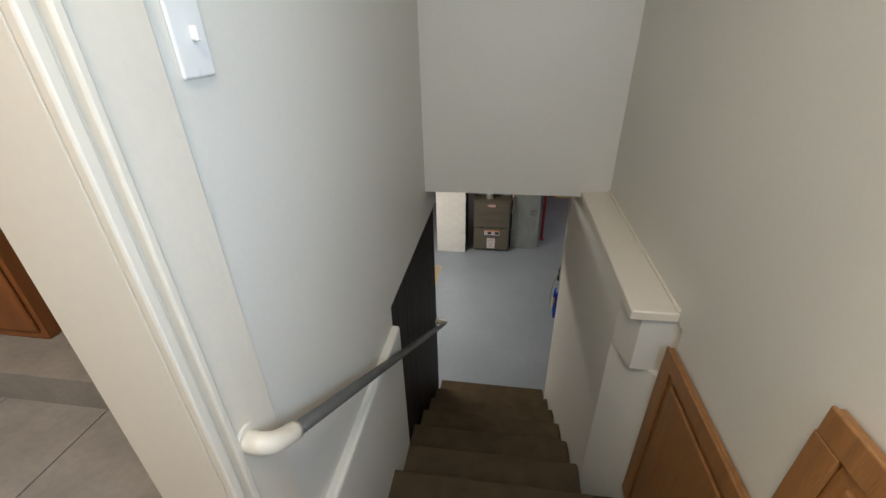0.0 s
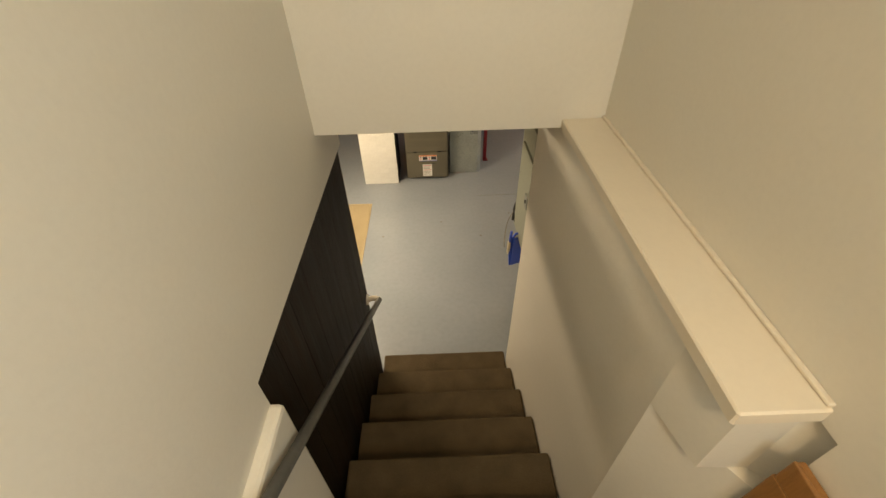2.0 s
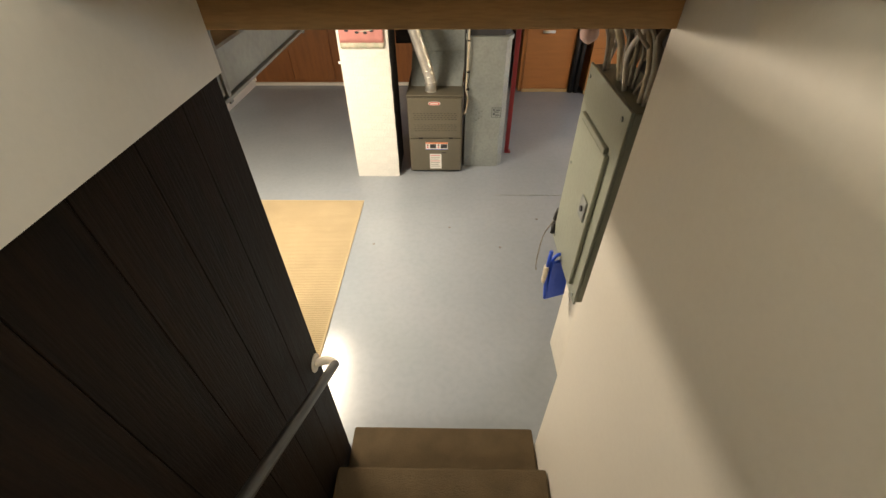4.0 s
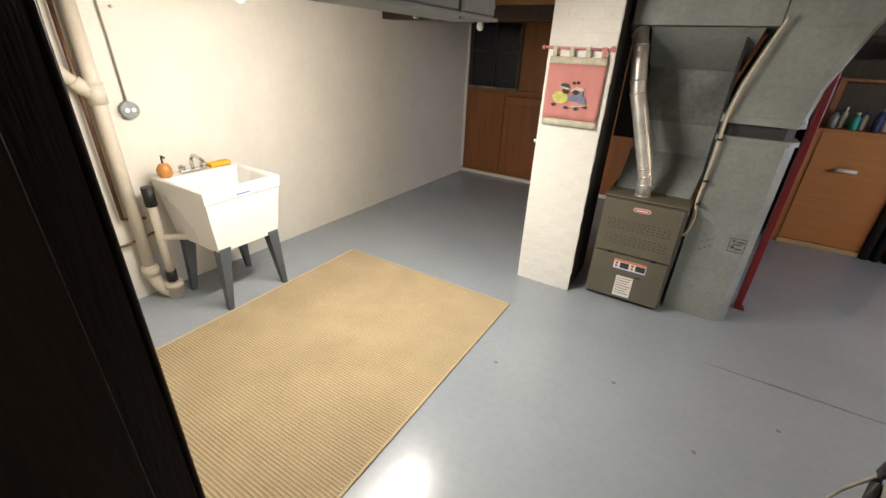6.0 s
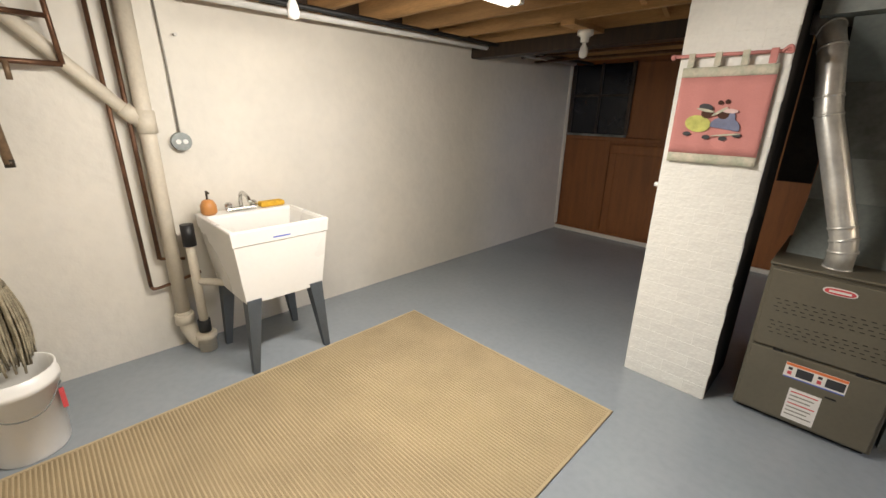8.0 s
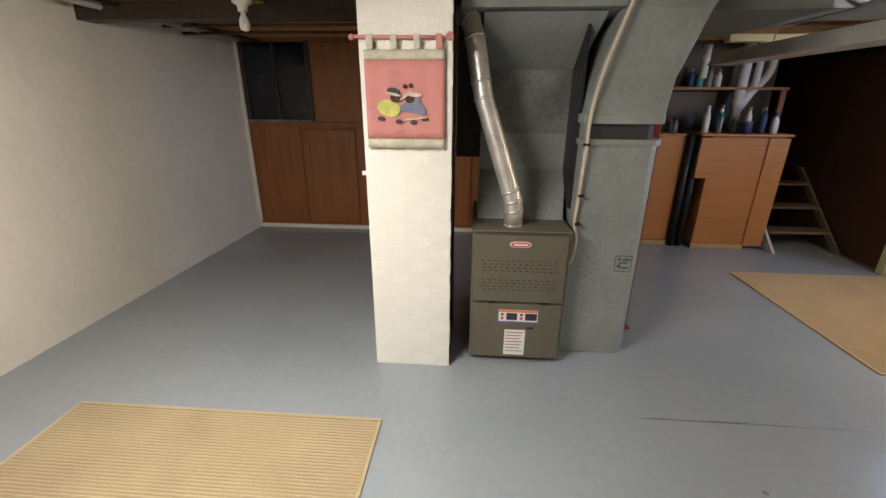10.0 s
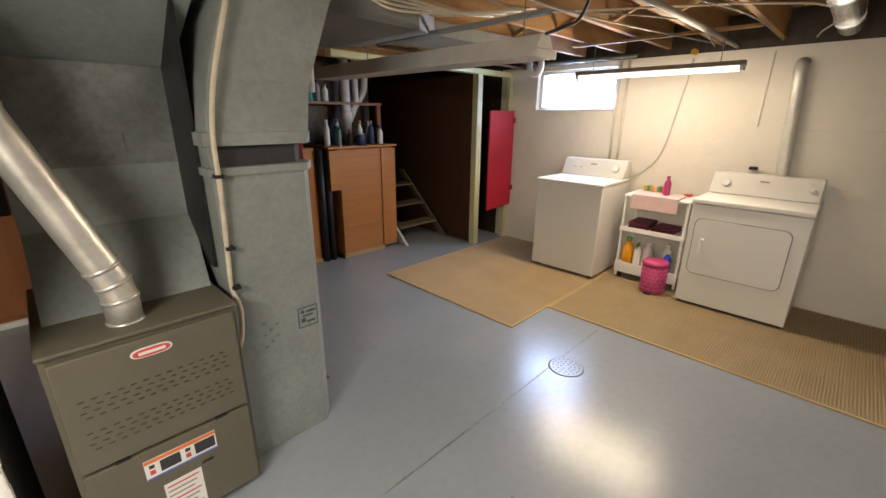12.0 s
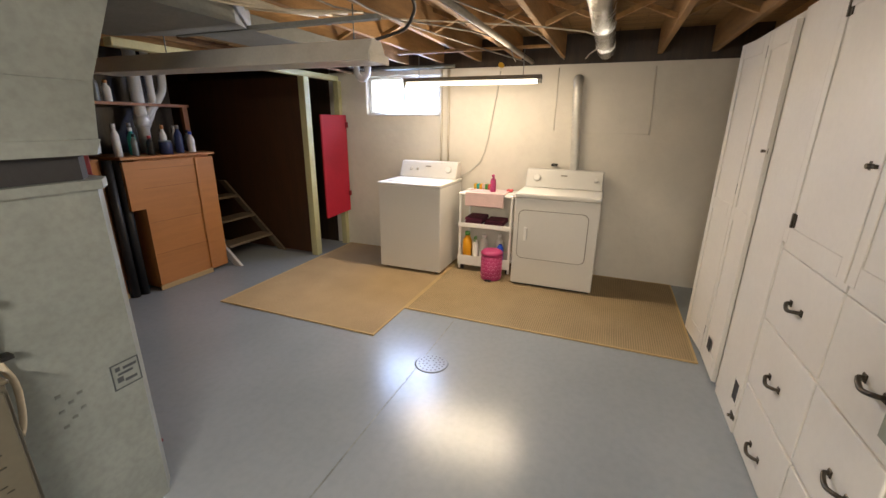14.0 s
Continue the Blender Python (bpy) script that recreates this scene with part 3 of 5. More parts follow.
part("kick_strip", cbox(3.39, 3.93, 6.785, 6.80, 0.0, 0.044, 0.003), M_MATEDGE, cab, "pale strip at the foot")
part("cover_strip", cbox(3.915, 3.94, 6.782, 6.794, 0.05, 1.15, 0.003), M_PLY, cab)
for z in (0.33, 0.62, 0.92, 1.08):
    part("seam", cbox(3.41, 3.914, 6.793, 6.7945, z, z + 0.004), M_PANEL, cab)
c2 = thing("workshop_cabinet", (2.9, 7.0, 0), "brown varnished plywood cabinet with a white pull", "cabinet")
part("body", cbox(2.45, 3.18, 6.90, 7.3, 0, 1.18, 0.004), M_PLY, c2)
part("front_panel", cbox(2.50, 3.17, 6.885, 6.899, 0.05, 1.16, 0.003), M_PLY, c2)
part("kick_strip", cbox(2.50, 3.17, 6.872, 6.884, 0.0, 0.045, 0.003), M_MATEDGE, c2)
part("handle", ctube([(2.70, 6.84, 0.82), (2.86, 6.84, 0.82)], 0.018, 10), M_WHITE, c2, "white paper roll pull")
part("handle_mount", cbox(2.76, 2.80, 6.845, 6.884, 0.81, 0.83), M_WHITE, c2)
bp = thing("black_pipe", (3.24, 6.87, 0), "pair of black waste pipes beside the cabinet", "pipe")
for xx in (3.21, 3.29):
    part("pipe", ctube([(xx, 6.86, 0), (xx, 6.86, 1.17)], 0.035, 12), M_BLACK, bp)

wp = thing("waste_stack", (3.72, 7.15, 1.19), "white waste pipes with branch above the cabinet", "pipe")
part("pipe", ctube([(3.72, 7.12, 1.19), (3.72, 7.12, 2.08)], 0.05, 14), M_PIPEWHITE, wp)
part("collar", ctube([(3.72, 7.12, 1.42), (3.72, 7.12, 1.52)], 0.062, 14), M_PIPEWHITE, wp)
part("branch", ctube([(3.74, 7.12, 1.48), (3.90, 7.12, 1.66), (3.97, 7.12, 1.80), (3.97, 7.12, 2.08)], 0.035, 12, 4), M_PIPEWHITE, wp)
part("branch", ctube([(3.74, 7.12, 1.40), (3.84, 7.12, 1.60), (3.85, 7.12, 1.8), (3.85, 7.12, 2.08)], 0.032, 12, 4), M_PIPEWHITE, wp)
part("pipe", ctube([(3.24, 6.95, 1.70), (3.24, 6.95, 2.0)], 0.035, 12), M_PIPEWHITE, wp)
shf = thing("bottle_shelf", (3.7, 7.28, 1.19), "dark reddish timber shelf rack behind the bottles", "shelf")
part("board", cbox(2.5, 4.15, 7.05, 7.30, 1.60, 1.625), M_PANEL, shf)
part("post", cbox(4.08, 4.13, 7.05, 7.09, 1.19, 1.599), M_PANEL, shf)
part("post", cbox(2.5, 2.55, 7.05, 7.09, 1.19, 1.599), M_PANEL, shf)
part("back", cbox(2.5, 4.15, 7.301, 7.32, 1.19, 2.08), M_DARKWOOD, shf)


def bottle(x, y, z, r, h, body, cap, label, neck=0.45, trigger=False):
    b = thing("bottle", (x, y, z), label, "bottle", "bottles")
    part("body", clathe([(r * 0.92, 0), (r, h * 0.04), (r, h * 0.62), (r * 0.75, h * 0.74), (r * neck, h * 0.8), (r * neck, h * 0.86)], (x, y, z), 14), body, b)
    if trigger:
        bm = cbox(x - 0.035, x + 0.015, y - 0.01, y + 0.01, z + h * 0.88, z + h, 0.004)
        tube(bm, [(x, y, z + h * 0.84), (x, y, z + h * 0.9)], r * neck * 1.1, 10)
        tube(bm, [(x - 0.02, y, z + h * 0.88), (x - 0.035, y, z + h * 0.76)], 0.005, 6)
        part("trigger", bm, cap, b)
    else:
        part("cap", clathe([(r * neck * 1.1, h * 0.86), (r * neck * 1.1, h)], (x, y, z), 12), cap, b)
    return b


rng = random.Random(11)
looks = [(M_PIPEWHITE, M_WHITE, "white bottle with a white cap"), (M_NAVY, M_GREYCABLE, "dark blue bottle on the cabinet top"),
         (M_GALV, M_BLACK, "grey tin bottle with a black cap"), (M_WHITE, M_BLUE, "white spray bottle with a blue cap"),
         (M_BLACK, M_REDINK, "black bottle on the cabinet top"), (M_TEAL, M_WHITE, "teal bottle on the cabinet top"), (M_PAPER, M_AMBER, "pale bottle with an amber cap")]
for k in range(18):
    c, d, l = looks[(k * 3) % 7]
    bottle(3.34 + k * 0.044 + rng.uniform(-0.008, 0.008), 6.90 + (k % 3) * 0.075, 1.19, rng.uniform(0.022, 0.034), rng.uniform(0.14, 0.27), c, d, l)
for k in range(8):
    c, d, l = looks[(k * 5 + 2) % 7]
    bottle(2.56 + k * 0.08, 7.0 + (k % 2) * 0.07, 1.18, rng.uniform(0.024, 0.036), rng.uniform(0.13, 0.24), c, d, l)
for k in range(4):
    c, d, l = looks[(k * 4 + 1) % 7]
    bottle(3.22 + k * 0.09, 7.14, 1.626, 0.032, 0.17 + 0.02 * (k % 3), c, d, l.replace("cabinet top", "shelf"))
jar = thing("paint_can", (3.60, 6.87, 1.19), "dark paint can on the cabinet top", "can")
part("can", clathe([(0.05, 0), (0.05, 0.11), (0.046, 0.115)], (3.70, 6.84, 1.19), 16), M_NAVY, jar)
part("rim", clathe([(0.051, 0.105), (0.051, 0.118)], (3.70, 6.84, 1.19), 16), M_GALV, jar)

# ---------- chimney column ----------
CX0, CX1, CY0, CY1 = 0.485, 0.915, 4.487, 4.98
chim = setting("wall_chimney", cbox(CX0 + 0.003, CX1 - 0.006, CY0 + 0.0001, CY1, 0, 2.29), M_BRICK, "white painted brick chimney column")
setting("wall_chimney_soot", cbox(CX1 - 0.0055, CX1 + 0.002, CY0 + 0.02, CY1, 0.0, 2.29), M_SOOT_GAP, "unpainted sooty chimney side")
setting("trim_chimney_foot", cbox(CX0 - 0.012, CX0 + 0.004, CY0 + 0.10, CY1, 0, 0.17, 0.004), M_BRICK, "white painted plinth of the chimney")
shared = {}
for k in range(31):
    z = 0.004 + k * 0.0738
    da, db, lip = rng.uniform(0.003, 0.03), rng.uniform(0.003, 0.03), rng.uniform(0.002, 0.006)
    part("paint_edge", hexa(bmesh.new(), [(CX1 - 0.008, CY0 - 0.0005, z), (CX1 + lip, CY0 + 0.001, z), (CX1 + lip, CY0 + 0.003 + da, z), (CX1 - 0.008, CY0 + 0.036, z)],
         [(CX1 - 0.008, CY0 - 0.0005, z + 0.0735), (CX1 + lip * 0.7, CY0 + 0.001, z + 0.0735), (CX1 + lip, CY0 + 0.003 + db, z + 0.0735), (CX1 - 0.008, CY0 + 0.036, z + 0.0735)]), M_BRICK, chim)
    cuts = [0, 0.2, 0.43] if k % 2 else [0, 0.1, 0.32, 0.43]
    for a, b in zip(cuts, cuts[1:]):
        key = (round(b - a, 3), k % 3)
        if key not in shared:
            w = b - a - 0.0008
            bm = cbox(0, w, 0, 0.0060 - 0.0004 * (k % 3), 0, 0.0732, 0.0008)
            shared[key] = mesh_of("brick", bm, M_BRICK)
        o = new("brick", shared[key])
        o.parent = chim
        o.location = (CX0 + a + 0.001 + rng.uniform(-0.0004, 0.0004), CY0 - 0.001, z)
    for a, b in ((0.0, 0.24), (0.245, 0.485)):
        key = ("s", k % 2)
        if key not in shared:
            shared[key] = mesh_of("brick", cbox(0, 0.0068, 0, 0.2425, 0, 0.0732, 0.0008), M_BRICK)
        o = new("brick", shared[key])
        o.parent = chim
        o.location = (CX0 - 0.0005, CY0 + 0.007 + a, z)
part("white_knob", ctube([(CX0 - 0.03, CY0 + 0.05, 1.13), (CX0, CY0 + 0.05, 1.13)], 0.012, 10), M_WHITE, chim, "small white knob on the column side")

# ---------- banner ----------
ban = thing("wall_banner", (0.69, 4.47, 1.27), "pink cloth wall hanging with applique figures on a rod", "wall hanging")


def wavy(x0, x1, z0, z1, y, amp, nx=24, nz=8):
    bm = bmesh.new()
    front, back = [], []
    for j in range(nz + 1):
        ra_, rb_ = [], []
        for i in range(nx + 1):
            x, z = x0 + (x1 - x0) * i / nx, z0 + (z1 - z0) * j / nz
            yy = y - amp * (0.5 + 0.5 * math.sin(i * 0.9 + j * 0.15)) * (1 - 0.5 * j / nz)
            ra_.append(bm.verts.new((x, yy - 0.004, z)))
            rb_.append(bm.verts.new((x, yy, z)))
        front.append(ra_)
        back.append(rb_)
    for g in (front, back):
        for j in range(nz):
            for i in range(nx):
                bm.faces.new((g[j][i], g[j][i + 1], g[j + 1][i + 1], g[j + 1][i])).smooth = True
    for j in range(nz):
        for i in (0, nx):
            bm.faces.new((front[j][i], front[j + 1][i], back[j + 1][i], back[j][i]))
    for i in range(nx):
        for j in (0, nz):
            bm.faces.new((front[j][i], front[j][i + 1], back[j][i + 1], back[j][i]))
    return bm


BX0, BX1 = 0.512, 0.885
part("cloth", wavy(BX0, BX1, 1.312, 1.662, 4.472, 0.006), M_PINK, ban)
part("hem", wavy(BX0, BX1, 1.268, 1.3115, 4.471, 0.006, 24, 2), M_FLORAL, ban, "pale floral hem")
part("hem", wavy(BX0, BX1, 1.6625, 1.705, 4.471, 0.006, 24, 2), M_FLORAL, ban, "pale floral hem")
part("rod", ctube([(0.462, 4.462, 1.757), (0.905, 4.462, 1.752)], 0.008, 10), M_PINK, ban)
for a in (0.462, 0.905):
    part("finial", clathe([(0.004, -0.014), (0.014, -0.005), (0.014, 0.005), (0.004, 0.014)], (a, 4.462, 1.755), 10), M_PINK, ban)
for k, a in enumerate((0.53, 0.64, 0.745, 0.845)):
    part("tab", cbox(a, a + 0.028, 4.451, 4.455, 1.705, 1.766, 0.002), M_FLORAL if k < 3 else M_PINK, ban)
part("bow", ctube([(0.885, 4.45, 1.75), (0.91, 4.448, 1.77), (0.92, 4.45, 1.745), (0.895, 4.447, 1.748)], 0.006, 8, 4), M_PINK, ban)


def felt(name, x, z, rx, rz, material, y=4.4575, tilt=0.0, cut=0):
    bm = bmesh.new()
    pts = []
    for j in range(18):
        a = 2 * math.pi * j / 18
        u, v = rx * math.cos(a), rz * math.sin(a)
        if cut and v < -rz * 0.2:
            v = -rz * 0.2
        pts.append((x + u * math.cos(tilt) - v * math.sin(tilt), z + u * math.sin(tilt) + v * math.cos(tilt)))
    hexa(bm, [(p, y, q) for p, q in pts], [(p, y + 0.0035, q) for p, q in pts])
    return part(name, bm, material, ban)


felt("applique_shape", 0.622, 1.452, 0.056, 0.038, M_LIME, 4.4590, -0.2)
felt("applique_shape", 0.735, 1.44, 0.062, 0.045, M_SLATE, 4.4590, -0.15, 1)
felt("applique_shape", 0.740, 1.474, 0.032, 0.045, M_SLATE, 4.4585)
felt("applique_shape", 0.655, 1.500, 0.026, 0.022, M_SKIN, 4.4580)
felt("applique_shape", 0.645, 1.527, 0.030, 0.016, M_INK, 4.4570, -0.2)
felt("applique_shape", 0.645, 1.514, 0.038, 0.006, M_FLORAL, 4.4562, -0.2)
felt("applique_shape", 0.722, 1.497, 0.024, 0.022, M_SKIN, 4.4580)
felt("applique_shape", 0.744, 1.512, 0.034, 0.010, M_TOWEL, 4.4570, -0.1)
felt("applique_shape", 0.704, 1.508, 0.036, 0.006, M_FLORAL, 4.4562, 0.6)
felt("applique_shape", 0.700, 1.548, 0.010, 0.010, M_SKIN, 4.4575)
felt("applique_shape", 0.728, 1.552, 0.010, 0.010, M_SKIN, 4.4575)
for a, z in ((0.582, 1.405), (0.668, 1.392), (0.738, 1.388), (0.79, 1.405)):
    felt("applique_shape", a, z, 0.017, 0.010, M_INK, 4.4575)
felt("applique_shape", 0.745, 1.405, 0.062, 0.004, M_FLORAL, 4.4565, 0.12)

# ---------- furnace ----------
FX0, FX1, FY0, FY1, FZ = 1.035, 1.570, 4.560, 5.25, 0.83
fu = thing("furnace", (1.30, 4.9, 0), "taupe enamel gas furnace with louvred upper door", "furnace")
part("casing", box(cbox(FX0, FX1, FY0 + 0.016, FY1, 0.02, FZ - 0.014, 0.003), FX0 - 0.004, FX1 + 0.004, FY0, FY1, FZ - 0.013, FZ, 0.004), M_FURN, fu)
part("base", cbox(FX0 + 0.02, FX1 - 0.02, FY0 + 0.04, FY1 - 0.02, 0, 0.019), M_BLACK, fu)
ud = part("upper_door", cbox(FX0 + 0.014, FX1 - 0.014, FY0 - 0.006, FY0 + 0.015, 0.405, FZ - 0.028, 0.005, 2), M_FURN, fu)
ld = part("lower_door", cbox(FX0 + 0.014, FX1 - 0.014, FY0 - 0.004, FY0 + 0.015, 0.035, 0.392, 0.005, 2), M_FURN, fu)
for r in range(8):
    z = 0.655 - (r % 4) * 0.02 - (0.115 if r > 3 else 0)
    for k in range(13):
        a = FX0 + 0.055 + k * 0.033 + (0.010 if r % 2 else 0)
        part("louvre", cbox(a, a + 0.017, FY0 - 0.0095, FY0 - 0.0055, z, z + 0.0045, 0.0015), M_LOUVRE, ud)
bm = bmesh.new()
pts = [(FX0 + 0.262 + 0.058 * math.copysign(abs(math.cos(a)) ** 0.5, math.cos(a)), 0.755 + 0.017 * math.sin(a)) for a in [2 * math.pi * j / 24 for j in range(24)]]
hexa(bm, [(p, FY0 - 0.010, q) for p, q in pts], [(p, FY0 - 0.0058, q) for p, q in pts])
part("badge", bm, M_PAPER, ud, "oval badge in red and silver")
bm = bmesh.new()
pts = [(FX0 + 0.262 + (p - FX0 - 0.262) * 0.90, 0.755 + (q - 0.755) * 0.78) for p, q in pts]
hexa(bm, [(p, FY0 - 0.0118, q) for p, q in pts], [(p, FY0 - 0.0102, q) for p, q in pts])
part("badge_field", bm, M_REDINK, ud)
part("badge_bar", cbox(FX0 + 0.225, FX0 + 0.30, FY0 - 0.0130, FY0 - 0.0119, 0.750, 0.760), M_PAPER, ud)
LY = FY0 - 0.0045
part("warning_label", cbox(FX0 + 0.165, FX0 + 0.39, LY - 0.0012, LY, 0.275, 0.355), M_PAPER, ld, "warning label with orange and blue bands")
part("label_band", cbox(FX0 + 0.166, FX0 + 0.389, LY - 0.0022, LY - 0.0013, 0.340, 0.354), M_ORANGEINK, ld)
part("label_band", cbox(FX0 + 0.166, FX0 + 0.389, LY - 0.0022, LY - 0.0013, 0.2755, 0.281), M_BLUEINK, ld)
for a, b in ((0.21, 0.272), (0.318, 0.385)):
    part("label_block", cbox(FX0 + a, FX0 + b, LY - 0.0022, LY - 0.0013, 0.29, 0.335), M_INK, ld)
for a in (0.178, 0.288):
    part("label_mark", cbox(FX0 + a, FX0 + a + 0.016, LY - 0.0022, LY - 0.0013, 0.292, 0.31), M_REDINK, ld)
    part("label_mark", cbox(FX0 + a, FX0 + a + 0.016, LY - 0.0022, LY - 0.0013, 0.318, 0.332), M_INK, ld)
part("rating_label", cbox(FX0 + 0.205, FX0 + 0.325, LY - 0.0012, LY, 0.055, 0.225), M_PAPER, ld, "white paper rating label")
for k in range(7):
    part("text_bar", cbox(FX0 + 0.213, FX0 + 0.315 - 0.01 * (k % 3), LY - 0.002, LY - 0.0013, 0.205 - k * 0.021, 0.211 - k * 0.021), M_REDINK if k in (0, 3) else M_GREYCABLE, ld)
part("latch", cbox(FX0 + 0.33, FX0 + 0.37, LY - 0.006, LY, 0.236, 0.244, 0.002), M_BLACK, ld)
for a in (0.10, 0.40):
    part("door_clip", cbox(FX0 + a, FX0 + a + 0.04, FY0 - 0.006, FY0 + 0.010, 0.393, 0.404), M_BLACK, fu)

flue = thing("flue_pipe", (1.27, 4.68, FZ), "bright galvanised round flue pipe rising from the furnace", "pipe")
fpts = [(1.262, 4.68, FZ), (1.262, 4.68, 0.91), (1.254, 4.682, 0.965), (1.236, 4.686, 1.02), (1.142, 4.70, 1.30), (1.073, 4.71, 1.50), (1.055, 4.715, 1.58), (1.018, 4.73, 1.78), (0.995, 4.76, 1.86), (0.96, 4.80, 1.90), (0.915, 4.82, 1.905)]
part("pipe", ctube(fpts, 0.051, 18), M_FLUE, flue)
for i in (0, 1, 2, 3, 5, 6, 7, 8):
    p, q = Vector(fpts[i]), Vector(fpts[i + 1])
    d = (q - p).normalized()
    part("seam_ring", ctube([p - d * 0.006, p + d * 0.006], 0.0545, 18), M_FLUE, flue)

pl = thing("furnace_plenum", (1.35, 5.1, FZ), "grey galvanised sheet metal plenum above the furnace", "duct")
part("transition", hexa(bmesh.new(), [(1.06, 4.80, FZ), (1.56, 4.80, FZ), (1.56, 5.24, FZ), (1.06, 5.24, FZ)],
                        [(1.07, 5.06, 1.08), (1.60, 5.06, 1.08), (1.60, 5.45, 1.08), (1.07, 5.45, 1.08)]), M_SHEET, pl)
part("lower_casing", cbox(1.07, 1.60, 5.06, 5.45, 1.081, 1.296), M_SHEET, pl, "smooth lower sheet")
part("casing", cbox(1.07, 1.60, 5.058, 5.45, 1.2965, 1.66), M_GALV, pl, "mottled galvanised sheet")
part("access_patch", cbox(1.34, 1.42, 5.053, 5.0575, 1.34, 1.42, 0.001), M_GALV, pl)
# added block, its black stands for the shade behind the flue
setting("wall_flue_chase", cbox(0.92, 1.066, 5.02, 5.10, 1.16, 1.904), M_SOOT_GAP, "black block standing in for the dark space between chimney and plenum")
part("hood", hexa(bmesh.new(), [(1.06, 5.05, 1.661), (1.62, 5.05, 1.661), (1.62, 5.46, 1.661), (1.06, 5.46, 1.661)],
                  [(1.06, 4.74, 1.90), (1.66, 4.74, 1.90), (1.66, 5.46, 1.90), (1.06, 5.46, 1.90)]), M_SHEET, pl)
part("seam", cbox(1.068, 1.602, 5.0545, 5.0575, 1.292, 1.30), M_SHEET, pl)

tr = thing("trunk_duct", (1.9, 5.0, 1.9), "long grey sheet metal trunk duct under the joists", "duct")
part("casing", hexa(bmesh.new(), [(0.95, 4.66, 1.905), (1.72, 4.66, 1.905), (1.72, 5.46, 1.905), (0.95, 5.46, 1.905)],
                    [(0.95, 4.66, 2.078), (1.72, 4.66, 2.078), (1.72, 5.46, 2.078), (0.95, 5.46, 2.078)]), M_SHEET, tr)
part("branch", hexa(bmesh.new(), [(1.721, 4.85, 1.92), (1.721, 5.75, 1.92), (1.721, 5.75, 2.077), (1.721, 4.85, 2.077)],
                    [(2.75, 4.85, 1.92), (2.75, 5.75, 1.92), (2.75, 5.75, 2.077), (2.75, 4.85, 2.077)]), M_DUCTDULL, tr)
part("reducer", hexa(bmesh.new(), [(2.751, 4.85, 1.92), (2.751, 5.75, 1.92), (2.751, 5.75, 2.077), (2.751, 4.85, 2.077)],
                     [(3.15, 5.15, 1.98), (3.15, 5.65, 1.98), (3.15, 5.65, 2.077), (3.15, 5.15, 2.077)]), M_DUCTDULL, tr)
part("branch", cbox(3.151, 4.6, 5.18, 5.62, 1.99, 2.076), M_DUCTDULL, tr)

rt = thing("return_duct", (1.85, 5.0, 0), "grey sheet metal return air duct standing beside the furnace", "duct")


def duct_ring(dx0, dx1, z, yf=4.70):
    if z > 1.42:
        return [(1.60 + dx0, yf, z), (1.975 + dx1, yf, z), (2.0 + dx1, yf + 0.05, z), (2.0 + dx1, 5.40, z), (1.60 + dx0, 5.40, z)]
    return [(1.60 + dx0, yf, z), (1.955 + dx1, yf, z), (2.008 + dx1, yf + 0.07, z), (2.008 + dx1, 5.40, z), (1.60 + dx0, 5.40, z)]


part("lower_casing", hexa(bmesh.new(), duct_ring(0, 0, 0.002), duct_ring(0, 0, 1.27)), M_SHEET, rt)
part("flange", hexa(bmesh.new(), duct_ring(-0.012, 0.012, 1.2705, 4.688), duct_ring(-0.012, 0.012, 1.30, 4.688)), M_SHEET, rt)
part("filter_slot", hexa(bmesh.new(), duct_ring(0.02, -0.02, 1.3005, 4.725), duct_ring(0.02, -0.02, 1.378, 4.725)), M_INK, rt, "dark open filter slot")
part("slot_cheek", cbox(1.60, 1.618, 4.70, 5.4, 1.301, 1.378), M_SHEET, rt)
part("flange", hexa(bmesh.new(), duct_ring(-0.014, 0.014, 1.3785, 4.686), duct_ring(-0.014, 0.014, 1.425, 4.686)), M_SHEET, rt)
part("upper_casing", hexa(bmesh.new(), duct_ring(0.0, 0.01, 1.4255, 4.69), duct_ring(0.03, 0.03, 1.60, 4.69)), M_SHEET, rt)
part("upper_bend", hexa(bmesh.new(), duct_ring(0.03, 0.03, 1.6005, 4.69), duct_ring(0.12, 0.13, 1.90, 4.66)), M_SHEET, rt)
part("upper_neck", hexa(bmesh.new(), duct_ring(0.125, 0.13, 1.9005, 4.66), duct_ring(0.125, 0.22, 2.079, 4.66)), M_SHEET, rt)
# black strip painted in for the shade between plenum and return duct
part("side_shadow_gap", cbox(1.585, 1.598, 4.80, 5.38, 0.9, 1.895), M_BLACK, rt, "black strip standing in for the shaded gap at the duct side")
# stencilled marks, not legible
part("stencil_frame", box(box(box(cbox(1.86, 1.955, 4.6975, 4.6995, 0.555, 0.559), 1.86, 1.955, 4.6975, 4.6995, 0.651, 0.655), 1.86, 1.864, 4.6975, 4.6995, 0.559, 0.651), 1.951, 1.955, 4.6975, 4.6995, 0.559, 0.651), M_LEG, rt)
for a, b, c, d in ((1.875, 1.895, 0.58, 0.60), (1.90, 1.94, 0.575, 0.585), (1.88, 1.93, 0.607, 0.615), (1.90, 1.945, 0.625, 0.635), (1.875, 1.89, 0.625, 0.64)):
    part("stencil_mark", cbox(a, b, 4.6975, 4.6995, c, d), M_LEG, rt)
